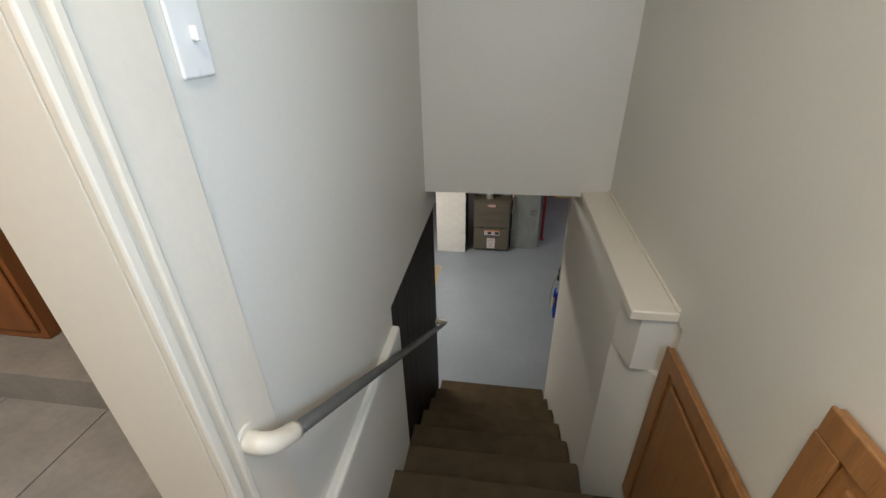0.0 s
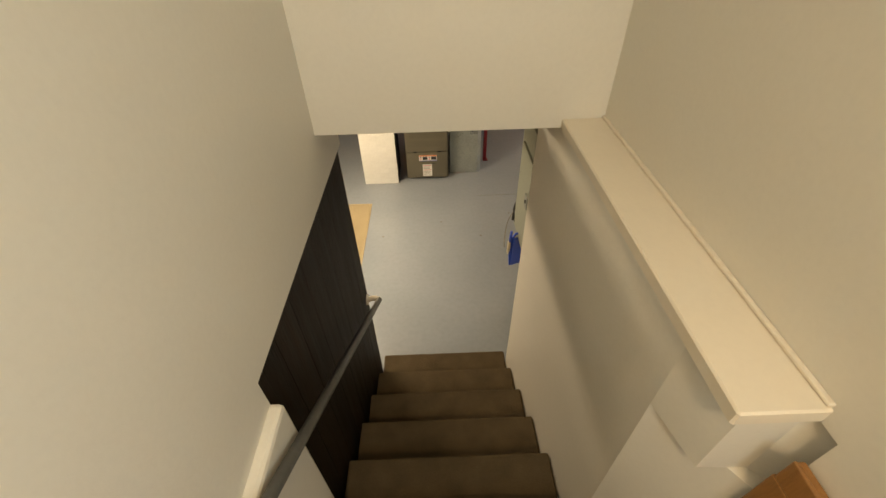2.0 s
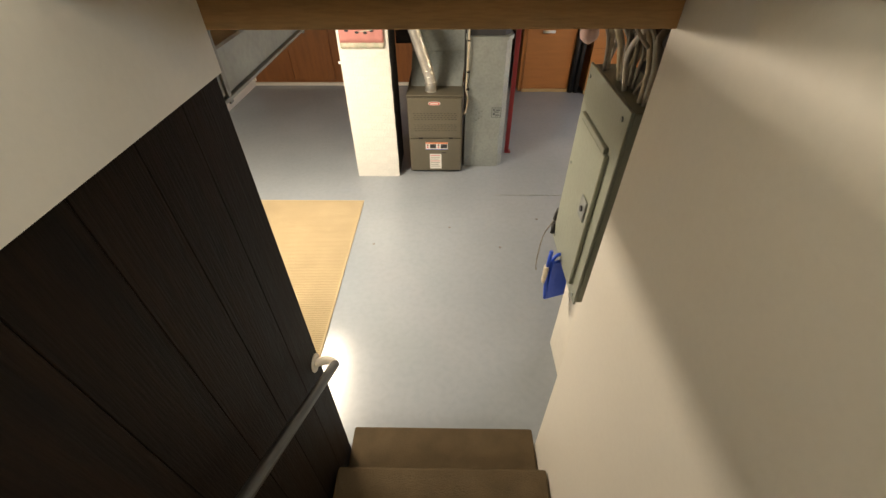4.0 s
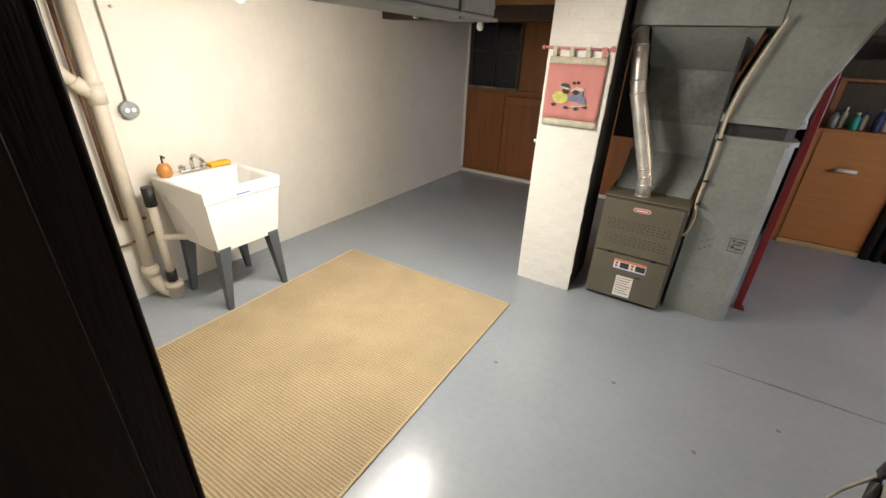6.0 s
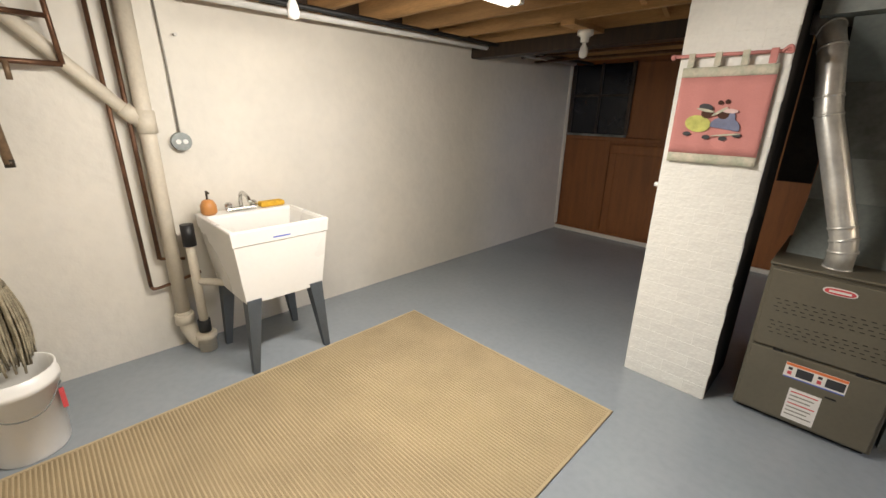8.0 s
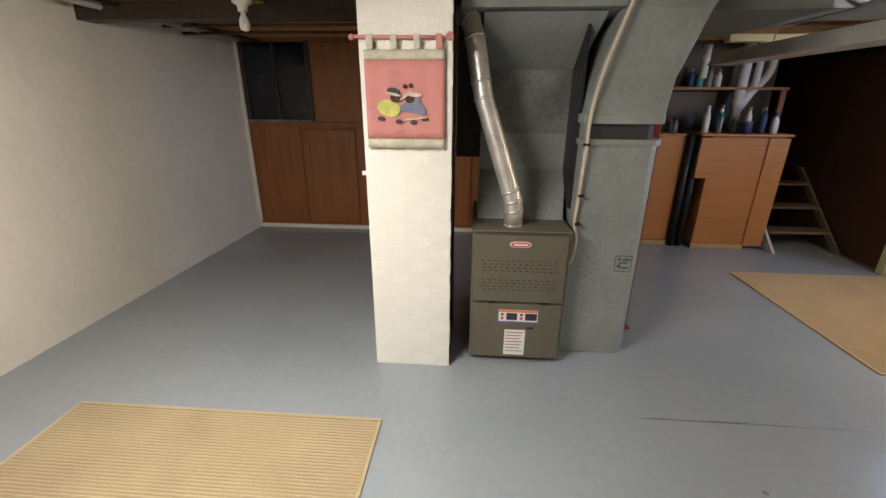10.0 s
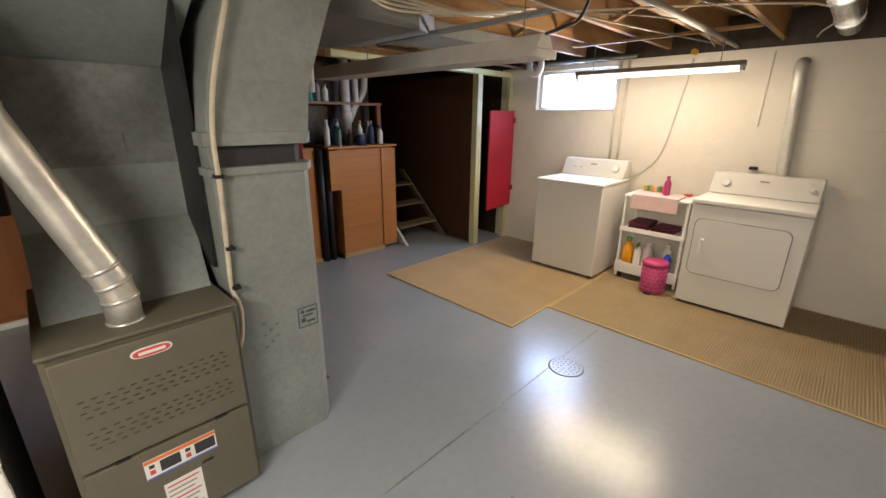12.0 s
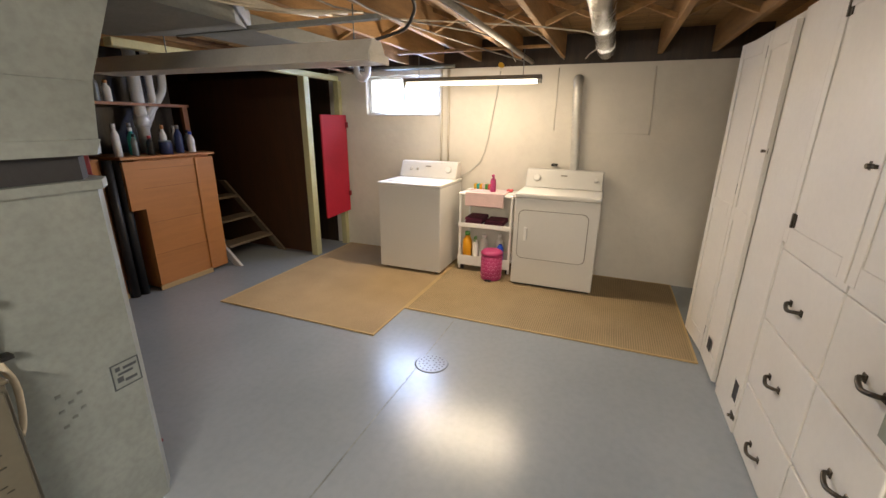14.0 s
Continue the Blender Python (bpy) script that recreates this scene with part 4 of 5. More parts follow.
for k in range(7):
    part("stencil_mark", cbox(1.70 + 0.028 * (k % 3), 1.715 + 0.028 * (k % 3), 4.6978, 4.6995, 0.52 + k * 0.019, 0.53 + k * 0.019), M_GALV, rt)
cond = thing("furnace_cable", (1.60, 4.66, 0.8), "cream armoured cable running down the duct edge", "cable")
part("cable", ctube([(1.74, 4.62, 1.95), (1.70, 4.63, 1.82), (1.64, 4.65, 1.6), (1.615, 4.665, 1.42), (1.612, 4.665, 1.25), (1.605, 4.675, 1.0), (1.60, 4.68, 0.85), (1.615, 4.66, 0.76), (1.60, 4.64, 0.66), (1.578, 4.62, 0.62)], 0.009, 8, 4), M_WIRE, cond)
for z in (1.27, 1.0, 0.84):
    part("clip", cbox(1.598, 1.628, 4.652, 4.685, z, z + 0.012), M_BLACK, cond)

rp = thing("red_column", (2.11, 5.03, 0), "dark red painted steel post beside the duct", "post")
part("shaft", cbox(2.073, 2.118, 5.01, 5.055, 0.012, 2.079, 0.004), M_RED, rp)
part("base_plate", cbox(2.075, 2.14, 5.0, 5.065, 0, 0.012), M_RED, rp)

# ---------- floor coverings ----------


def ribbed(name, x0, x1, y0, y1, label, along_x, pitch, body, ridge, edge):
    r = thing(name, ((x0 + x1) / 2, (y0 + y1) / 2, 0), label, "rug", "floor mats")
    part("backing", cbox(x0, x1, y0, y1, 0.0005, 0.006), body, r)
    bm = bmesh.new()
    a, b = (y0, y1) if along_x else (x0, x1)
    n = int((b - a - 0.03) / pitch)
    for k in range(n):
        p = a + 0.016 + k * pitch
        w = pitch * 0.56
        lo, hi = (x0 + 0.013, x1 - 0.013) if along_x else (y0 + 0.013, y1 - 0.013)
        vs = []
        for q, z in ((p, 0.0055), (p + w * 0.25, 0.0095), (p + w * 0.75, 0.0095), (p + w, 0.0055)):
            vs.append([bm.verts.new((e, q, z) if along_x else (q, e, z)) for e in (lo, hi)])
        for u, v in zip(vs, vs[1:]):
            bm.faces.new((u[0], u[1], v[1], v[0]))
    o = part("weave", bm, ridge, r)
    o["kind"] = "stuff"
    for q in ((x0 - 0.004, x1 + 0.004, y0 - 0.004, y0 + 0.012), (x0 - 0.004, x1 + 0.004, y1 - 0.012, y1 + 0.004),
              (x0 - 0.004, x0 + 0.012, y0 + 0.0121, y1 - 0.0121), (x1 - 0.012, x1 + 0.004, y0 + 0.0121, y1 - 0.0121)):
        part("binding", cbox(*q, 0.0006, 0.0105, 0.002), edge, r)
    return r


ribbed("sisal_rug", -0.965, 0.612, 1.712, 4.02, "tan ribbed sisal rug on the painted floor", True, 0.017, M_RUGDARK, M_RUG, M_RUG)
ribbed("floor_mat", 3.42, 5.38, 4.60, 6.10, "beige fine ribbed mat under the washing machine", True, 0.012, M_MAT, M_MAT, M_MATEDGE)
ribbed("floor_mat", 3.92, 5.38, 2.46, 4.588, "tan ribbed mat under the dryer", True, 0.016, M_RUGDARK, M_MAT, M_MATEDGE)

dr = thing("floor_drain", (3.255, 4.065, 0), "round perforated metal floor drain grate", "drain")
part("rim", clathe([(0.108, 0), (0.104, 0.004), (0.095, 0.004)], (3.255, 4.065, 0), 32), M_FLOOR, dr)
for rr, n in ((0.03, 6), (0.055, 12), (0.08, 18)):
    for k in range(n):
        a = 2 * math.pi * k / n
        part("hole", clathe([(0.0065, 0.0035), (0.0065, 0.0046)], (3.255 + rr * math.cos(a), 4.065 + rr * math.sin(a), 0), 8), M_LEG, dr)

# ---------- utility sink ----------
SX0, SX1, SY0, SY1 = -1.545, -0.955, 2.77, 3.33
sink = thing("utility_sink", (-1.25, 3.05, 0), "white plastic laundry sink on dark grey steel legs", "sink")
bm = bmesh.new()


def ring(x0, x1, y0, y1, z):
    return [bm.verts.new(p) for p in ((x0, y0, z), (x1, y0, z), (x1, y1, z), (x0, y1, z))]


loops = [ring(SX0 + 0.06, SX1 - 0.045, SY0 + 0.05, SY1 - 0.05, 0.435), ring(SX0 + 0.005, SX1 - 0.012, SY0 + 0.012, SY1 - 0.012, 0.785),
         ring(SX0 + 0.002, SX1 - 0.006, SY0 + 0.006, SY1 - 0.006, 0.79), ring(SX0, SX1, SY0, SY1, 0.865), ring(SX0 + 0.004, SX1 - 0.004, SY0 + 0.004, SY1 - 0.004, 0.87),
         ring(SX0 + 0.13, SX1 - 0.022, SY0 + 0.022, SY1 - 0.022, 0.87), ring(SX0 + 0.14, SX1 - 0.03, SY0 + 0.03, SY1 - 0.03, 0.855), ring(SX0 + 0.17, SX1 - 0.075, SY0 + 0.08, SY1 - 0.08, 0.50)]
bm.faces.new(loops[0][::-1])
for a, b in zip(loops, loops[1:]):
    for j in range(4):
        bm.faces.new((a[j], a[(j + 1) % 4], b[(j + 1) % 4], b[j]))
bm.faces.new(loops[-1])
part("basin", bm, M_WHITE, sink)
part("brand_mark", cbox(SX1 - 0.0065, SX1 - 0.004, 2.99, 3.09, 0.806, 0.82), M_BLUEINK, sink)
for a, sx in ((SX0 + 0.07, 1), (SX1 - 0.10, -1)):
    for b, sy in ((SY0 + 0.06, 1), (SY1 - 0.125, -1)):
        da, db = (0.035 if sx < 0 else -0.0), (-0.03 if sy > 0 else 0.055)
        bm = hexa(bmesh.new(), [(a + da, b + db, 0.0), (a + da + 0.035, b + db, 0.0), (a + da + 0.035, b + db + 0.035, 0.0), (a + da, b + db + 0.035, 0.0)],
                  [(a - 0.01, b - 0.01, 0.46), (a + 0.065, b - 0.01, 0.46), (a + 0.065, b + 0.07, 0.46), (a - 0.01, b + 0.07, 0.46)])
        part("leg", bm, M_LEG, sink)
fa = thing("faucet", (-1.48, 3.02, 0.87), "chrome two-handle faucet on the sink deck", "faucet")
part("base", cbox(-1.505, -1.455, 2.93, 3.11, 0.870, 0.89, 0.006, 2), M_CHROME, fa)
part("spout", ctube([(-1.48, 3.02, 0.885), (-1.48, 3.02, 0.95), (-1.44, 3.02, 0.985), (-1.36, 3.02, 0.975), (-1.32, 3.02, 0.945)], 0.012, 10, 4), M_CHROME, fa)
for y in (2.945, 3.095):
    part("handle", box(clathe([(0.02, 0), (0.022, 0.03), (0.012, 0.04)], (-1.48, y, 0.885), 12), -1.486, -1.43, y - 0.006, y + 0.006, 0.912, 0.924, 0.003), M_CHROME, fa)
so = thing("soap_dispenser", (-1.47, 2.83, 0.87), "amber soap bottle with a pump", "soap dispenser")
part("body", clathe([(0.035, 0), (0.045, 0.015), (0.045, 0.055), (0.03, 0.085), (0.015, 0.092)], (-1.47, 2.83, 0.87), 16), M_AMBER, so)
part("pump", tube(ctube([(-1.47, 2.83, 0.96), (-1.47, 2.83, 1.01)], 0.006, 8), [(-1.47, 2.83, 1.008), (-1.43, 2.83, 1.004)], 0.007, 8), M_BRASS, so)
solo("sponge", cbox(-1.515, -1.44, 3.13, 3.29, 0.871, 0.905, 0.012, 2), M_YELLOW, "yellow sponge on the sink deck", "sponge")

# ---------- wall pipes beside the sink ----------
dp = thing("drain_pipe", (-1.57, 2.6, 0), "cream painted vertical waste stack on the wall", "pipe")
part("riser", ctube([(-1.575, 2.62, 2.079), (-1.575, 2.62, 0.25)], 0.04, 14), M_PVC, dp)
part("elbow", ctube([(-1.575, 2.62, 0.26), (-1.57, 2.63, 0.14), (-1.53, 2.66, 0.06), (-1.49, 2.68, 0.045)], 0.045, 12, 4), M_PVC, dp)
part("collar", ctube([(-1.575, 2.62, 0.18), (-1.575, 2.62, 0.24)], 0.055, 14), M_PVC, dp)
part("collar", ctube([(-1.575, 2.62, 1.34), (-1.575, 2.62, 1.46)], 0.05, 14), M_PVC, dp)
part("branch", ctube([(-1.575, 2.61, 1.38), (-1.578, 2.30, 1.72), (-1.58, 1.98, 2.07)], 0.033, 12), M_PVC, dp)
part("collar", ctube([(-1.575, 2.58, 1.415), (-1.577, 2.53, 1.47)], 0.042, 12), M_PVC, dp)
tp = thing("sink_drain", (-1.46, 2.72, 0), "cream sink drain with black rubber couplings", "pipe")
part("pipe", ctube([(-1.47, 2.70, 0.12), (-1.475, 2.70, 0.80)], 0.026, 12), M_PVC, tp)
for a, b in ((0.70, 0.83), (0.13, 0.21)):
    part("coupling", ctube([(-1.474, 2.70, a), (-1.474, 2.70, b)], 0.036, 12), M_BLACK, tp, "black rubber coupling")
part("socket", clathe([(0.05, 0), (0.05, 0.08), (0.06, 0.085), (0.06, 0.12)], (-1.47, 2.70, 0.0), 14), M_PVC, tp)
part("arm", ctube([(-1.472, 2.70, 0.47), (-1.40, 2.80, 0.46), (-1.30, 2.95, 0.435)], 0.022, 10, 3), M_PVC, tp)
cp = thing("copper_pipes", (-1.58, 2.45, 0.5), "old copper water pipes on the cream wall", "pipe")
part("riser", ctube([(-1.59, 2.47, 2.079), (-1.59, 2.485, 0.46)], 0.011, 8), M_COPPER, cp)
part("riser", ctube([(-1.585, 2.545, 2.079), (-1.585, 2.555, 0.62)], 0.012, 8), M_COPPER, cp)
part("run", ctube([(-1.59, 2.485, 0.46), (-1.585, 2.52, 0.44), (-1.55, 2.75, 0.50)], 0.010, 8, 3), M_COPPER, cp)
part("run", ctube([(-1.585, 2.555, 0.62), (-1.56, 2.68, 0.60)], 0.010, 8), M_COPPER, cp)
part("drop", ctube([(-1.54, 2.31, 2.079), (-1.52, 2.33, 1.66)], 0.012, 8), M_COPPER, cp)
part("run", ctube([(-1.53, 2.32, 1.86), (-1.46, 1.80, 1.86)], 0.012, 8), M_COPPER, cp)
part("valve", ctube([(-1.49, 2.10, 1.86), (-1.48, 2.04, 1.86)], 0.022, 10), M_BRASS, cp)
part("run", ctube([(-1.52, 2.33, 1.66), (-1.50, 1.97, 1.66)], 0.013, 8), M_COPPER, cp)
part("run", ctube([(-1.50, 2.04, 1.58), (-1.45, 1.75, 1.58)], 0.013, 8), M_COPPER, cp)
part("tap", ctube([(-1.505, 2.14, 1.66), (-1.505, 2.14, 1.58)], 0.012, 8), M_OLDBRASS, cp)
for y, z0 in ((1.97, 1.66), (2.04, 1.58)):
    part("drop", ctube([(-1.49, y, z0), (-1.49, y + 0.02, 1.22)], 0.019, 10), M_OLDBRASS, cp)
    part("cap", ctube([(-1.49, y + 0.02, 1.24), (-1.49, y + 0.02, 1.205)], 0.019, 10), M_BRASS, cp)
bl = thing("black_hose", (-1.42, 1.86, 1.6), "short black rubber hose hanging from a valve", "hose")
part("hose", ctube([(-1.4, 1.785, 1.777), (-1.370, 1.798, 1.556), (-1.36, 1.812, 1.336)], 0.018, 10, 3), M_BLACK, bl)
part("valve", ctube([(-1.4, 1.785, 1.877), (-1.4, 1.785, 1.757)], 0.025, 10), M_BRASS, bl)
part("stem", ctube([(-1.47, 1.84, 1.862), (-1.43, 1.80, 1.87), (-1.4, 1.785, 1.86)], 0.014, 8, 3), M_COPPER, bl)
ot = thing("wall_outlet", (-1.60, 2.78, 1.29), "round grey electrical outlet box with a cable", "outlet")
part("box", ctube([(-1.635, 2.78, 1.29), (-1.585, 2.78, 1.29)], 0.052, 18), M_GALV, ot)
for y in (2.762, 2.798):
    part("socket", ctube([(-1.586, y, 1.29), (-1.582, y, 1.29)], 0.014, 10), M_WHITE, ot)
part("cable", ctube([(-1.612, 2.78, 1.34), (-1.612, 2.775, 1.7), (-1.612, 2.76, 2.08)], 0.006, 6), M_GREYCABLE, ot)
solo("wall_hook", ctube([(-1.64, 2.84, 1.86), (-1.59, 2.84, 1.86)], 0.009, 8), M_FIX, "small cream wall stub", "hook")

# mop, bucket, mirror
bk = thing("bucket", (-1.12, 1.87, 0), "white plastic pail with a wire handle", "bucket")
BC = (-1.12, 1.87, 0)
part("pail", clathe([(0.125, 0), (0.13, 0.01), (0.150, 0.33), (0.158, 0.33), (0.158, 0.355), (0.152, 0.36), (0.154, 0.40), (0.146, 0.40), (0.138, 0.30), (0.12, 0.02)], BC, 28), M_WHITE, bk)
part("wire_handle", ctube([(BC[0] + 0.09, BC[1] - 0.13, 0.315), (BC[0] + 0.165, BC[1] - 0.03, 0.25), (BC[0] + 0.16, BC[1] + 0.08, 0.25), (BC[0] + 0.06, BC[1] + 0.15, 0.315)], 0.003, 6, 4), M_GALV, bk)
part("label", cbox(BC[0] + 0.06, BC[0] + 0.10, BC[1] + 0.135, BC[1] + 0.152, 0.20, 0.28), M_REDINK, bk, "red label patch")
mp = thing("string_mop", (-1.22, 1.84, 0.7), "string mop hung head down with a blue handle", "mop")
mh, mt = Vector((-1.24, 1.90, 0.77)), Vector((-1.32, 1.92, 2.04))
part("handle", ctube([mh, mt], 0.0125, 10), M_BLUE, mp)
part("collar", ctube([mh + Vector((0, 0, -0.03)), mh + Vector((0, 0, 0.03))], [0.045, 0.025], 12), M_MOP, mp)
bm = bmesh.new()
for k in range(95):
    a, r = rng.uniform(0, 6.283), rng.uniform(0.2, 1.0)
    c, s = math.cos(a) * r, math.sin(a) * r
    l = rng.uniform(0.33, 0.42)
    tube(bm, [mh + Vector((c * 0.04, s * 0.04, -0.01)), mh + Vector((c * 0.075, s * 0.075, -0.14)), mh + Vector((c * 0.085 + rng.uniform(-.015, .015), s * 0.085, -0.26)), mh + Vector((c * 0.075 + rng.uniform(-.03, .03), s * 0.07, -l))], 0.0048, 5, 2)
tagged(part("strings", bm, M_MOP, mp), kind="stuff")
mi = thing("wall_mirror", (-0.3, 1.71, 1.3), "narrow mirror with a dark frame on the wall", "mirror")
part("glass", cbox(-0.59, 0.05, 1.703, 1.709, 1.32, 1.95), M_MIRROR, mi)
for q in ((-0.61, 0.07, 1.30, 1.319), (-0.61, 0.07, 1.951, 1.97), (-0.61, -0.591, 1.3195, 1.9505), (0.051, 0.07, 1.3195, 1.9505)):
    part("frame", cbox(q[0], q[1], 1.702, 1.72, q[2], q[3], 0.003), M_BLACK, mi)

# ---------- laundry ----------


def console(parent, xf, y0, y1, knobs, dz=0.0):
    pts0 = [(xf, y0, 0.921 + dz), (xf + 0.17, y0, 0.921 + dz), (xf + 0.17, y0, 1.09 + dz), (xf + 0.075, y0, 1.09 + dz)]
    pts1 = [(x, y1, z) for x, _, z in pts0]
    c = part("console", hexa(bmesh.new(), pts0, pts1, 0.008), M_APPL, parent)
    for y, r in knobs:
        part("knob", ctube([(xf + 0.036, y, 1.012 + dz), (xf + 0.012, y, 1.020 + dz)], r, 16), M_WHITE, c)
        part("knob_ring", ctube([(xf + 0.04, y, 1.010 + dz), (xf + 0.034, y, 1.012 + dz)], r * 1.25, 16), M_FIX, c)
    part("badge", cbox(xf + 0.046, xf + 0.052, (y0 + y1) / 2 - 0.03, (y0 + y1) / 2 + 0.03, 1.035 + dz, 1.045 + dz), M_GREYCABLE, c)
    return c


wa = thing("washing_machine", (5.05, 4.94, 0.01), "white top-loading washing machine with console", "washing machine")
WY0, WY1, WX0 = 4.61, 5.285, 4.725
part("cabinet", cbox(WX0, 5.34, WY0, WY1, 0.035, 0.888, 0.008, 2), M_APPL, wa)
part("top", cbox(WX0 - 0.012, 5.345, WY0 - 0.004, WY1 + 0.004, 0.8885, 0.92, 0.010, 2), M_APPL, wa)
part("lid", cbox(WX0 + 0.05, 5.14, WY0 + 0.08, WY1 - 0.08, 0.9205, 0.928, 0.004, 2), M_APPL, wa)
console(wa, 5.17, WY0 + 0.01, WY1 - 0.01, ((4.712, 0.030), (5.075, 0.014), (5.15, 0.014)))
for x in (WX0 + 0.06, 5.27):
    for y in (WY0 + 0.06, WY1 - 0.06):
        part("foot", clathe([(0.022, 0), (0.02, 0.026)], (x, y, 0.0095), 10), M_BLACK, wa)

DY0, DY1, DX0 = 3.17, 3.905, 4.80
dy = thing("clothes_dryer", (5.1, 3.54, 0.01), "white front-loading clothes dryer with square door", "dryer")
part("cabinet", cbox(DX0, 5.36, DY0, DY1, 0.03, 0.850, 0.008, 2), M_APPL, dy)
part("top", cbox(DX0 - 0.010, 5.365, DY0 - 0.003, DY1 + 0.003, 0.854, 0.893, 0.010, 2), M_APPL, dy)
part("plinth", cbox(DX0 + 0.03, 5.33, DY0 + 0.02, DY1 - 0.02, 0.0095, 0.029), M_BLACK, dy)
console(dy, 5.19, DY0 + 0.01, DY1 - 0.01, ((3.79, 0.030), (3.245, 0.016)), -0.0265)


def rounded(y0, y1, z0, z1, r, x0, x1):
    pts = []
    for cy, cz, a0 in ((y1 - r, z1 - r, 0), (y0 + r, z1 - r, 90), (y0 + r, z0 + r, 180), (y1 - r, z0 + r, 270)):
        for k in range(6):
            a = radians(a0 + 18 * k)
            pts.append((cy + r * math.cos(a), cz + r * math.sin(a)))
    return hexa(bmesh.new(), [(x0, p, q) for p, q in pts], [(x1, p, q) for p, q in pts])


part("door_groove", rounded(3.252, 3.865, 0.283, 0.744, 0.055, DX0 - 0.0025, DX0 + 0.002), M_GREYCABLE, dy)
dd = part("door", rounded(3.259, 3.858, 0.290, 0.737, 0.05, DX0 - 0.008, DX0 - 0.0026), M_APPL, dy)
part("handle", cbox(DX0 - 0.026, DX0 - 0.0085, 3.775, 3.805, 0.455, 0.585, 0.006, 2), M_WHITE, dd)

vh = thing("dryer_vent_hose", (5.32, 3.50, 0.92), "silver corrugated dryer vent hose on the wall", "hose")
rows = smooth([Vector(p) for p in ((5.352, 3.45, 0.90), (5.35, 3.46, 1.1), (5.348, 3.485, 1.5), (5.345, 3.50, 1.78), (5.362, 3.505, 1.86), (5.41, 3.505, 1.89))], 18)
part("hose", ctube(rows, 0.036, 16, 1, ripple=0.011, pitch=0.024), M_FOIL, vh)
solo("vent_knob", cbox(5.34, 5.38, 3.62, 3.68, 1.09, 1.115, 0.005), M_BLACK, "small black plug behind the dryer", "plug")

ct = thing("utility_cart", (5.15, 4.26, 0.01), "white metal laundry cart with three shelves", "cart")
for y in (3.966, 4.490):
    for x in (5.0, 5.32):
        part("post", cbox(x, x + 0.022, y, y + 0.022, 0.02, 0.80, 0.004), M_WHITE, ct)
for z in (0.13, 0.475, 0.80):
    part("shelf", cbox(4.99, 5.35, 3.965, 4.515, z, z + 0.022, 0.005), M_WHITE, ct)
    if z < 0.7:
        part("lip", cbox(4.985, 4.9895, 3.965, 4.515, z - (0.06 if z < 0.3 else 0), z + 0.045, 0.002), M_WHITE, ct)
for y in (3.99, 4.47):
    for x in (5.03, 5.29):
        part("caster", ctube([(x, y - 0.012, 0.036), (x, y + 0.012, 0.036)], 0.026, 14), M_BLACK, ct)
bm = cbox(4.962, 4.982, 4.05, 4.44, 0.70, 0.832, 0.008, 2)
box(bm, 4.962, 5.20, 4.05, 4.44, 0.8225, 0.838, 0.006, 2)
solo("towel", bm, M_TOWEL, "pale pink towel draped over the cart top", "towel")
solo("folded_towel", box(cbox(5.03, 5.28, 4.28, 4.46, 0.498, 0.53, 0.012, 2), 5.03, 5.27, 4.27, 4.46, 0.5305, 0.57, 0.014, 2), M_MAROON, "folded maroon towel on the cart shelf", "towel", "folded towels")
solo("folded_towel", box(cbox(5.03, 5.28, 4.06, 4.26, 0.498, 0.525, 0.012, 2), 5.04, 5.27, 4.06, 4.25, 0.5255, 0.55, 0.012, 2), M_MAROON, "folded maroon towel on the cart shelf", "towel", "folded towels")
bottle(5.05, 4.43, 0.153, 0.048, 0.26, M_ORANGE, M_GREEN, "orange detergent bottle on the lower shelf", 0.5)
bottle(5.05, 4.34, 0.153, 0.034, 0.22, M_WHITE, M_GREEN, "white bottle with a yellow-green spray top", 0.4, True)
bottle(5.08, 4.26, 0.153, 0.045, 0.24, M_PAPER, M_WHITE, "pale plastic jug on the lower shelf", 0.5)
bottle(5.10, 4.10, 0.153, 0.045, 0.25, M_PAPER, M_WHITE, "clear bottle with a white cap", 0.4)
bottle(5.04, 4.075, 0.153, 0.035, 0.20, M_BLUE, M_WHITE, "blue labelled bottle on the lower shelf", 0.4)
bottle(5.08, 4.19, 0.839, 0.028, 0.17, M_BIN, M_BIN, "magenta spray bottle on the cart", 0.4, True)
for k, (mm, y) in enumerate(((M_YELLOW, 4.42), (M_TEAL, 4.39), (M_ORANGE, 4.36), (M_TOWEL, 4.33), (M_GREEN, 4.30), (M_REDINK, 4.27))):
    solo("small_box", cbox(5.22, 5.29, y - 0.013, y + 0.013, 0.8225, 0.885, 0.002), mm, "small colourful packet on the cart top", "packet", "packets")
solo("soap_bar", cbox(5.23, 5.30, 4.03, 4.09, 0.8225, 0.845, 0.006), M_REDINK, "small red packet on the cart top", "packet")

bn = thing("pedal_bin", (4.87, 4.11, 0.01), "magenta patterned pedal bin with a lid", "bin")
PB = (4.87, 4.115, 0.0105)
part("body", clathe([(0.095, 0), (0.10, 0.01), (0.103, 0.25)], PB, 28), M_BIN, bn)
part("lid", clathe([(0.107, 0.251), (0.108, 0.272), (0.09, 0.290), (0.03, 0.296)], PB, 28), M_BIN, bn)
part("pedal", cbox(4.745, 4.79, 4.085, 4.145, 0.012, 0.024, 0.004), M_BLACK, bn)
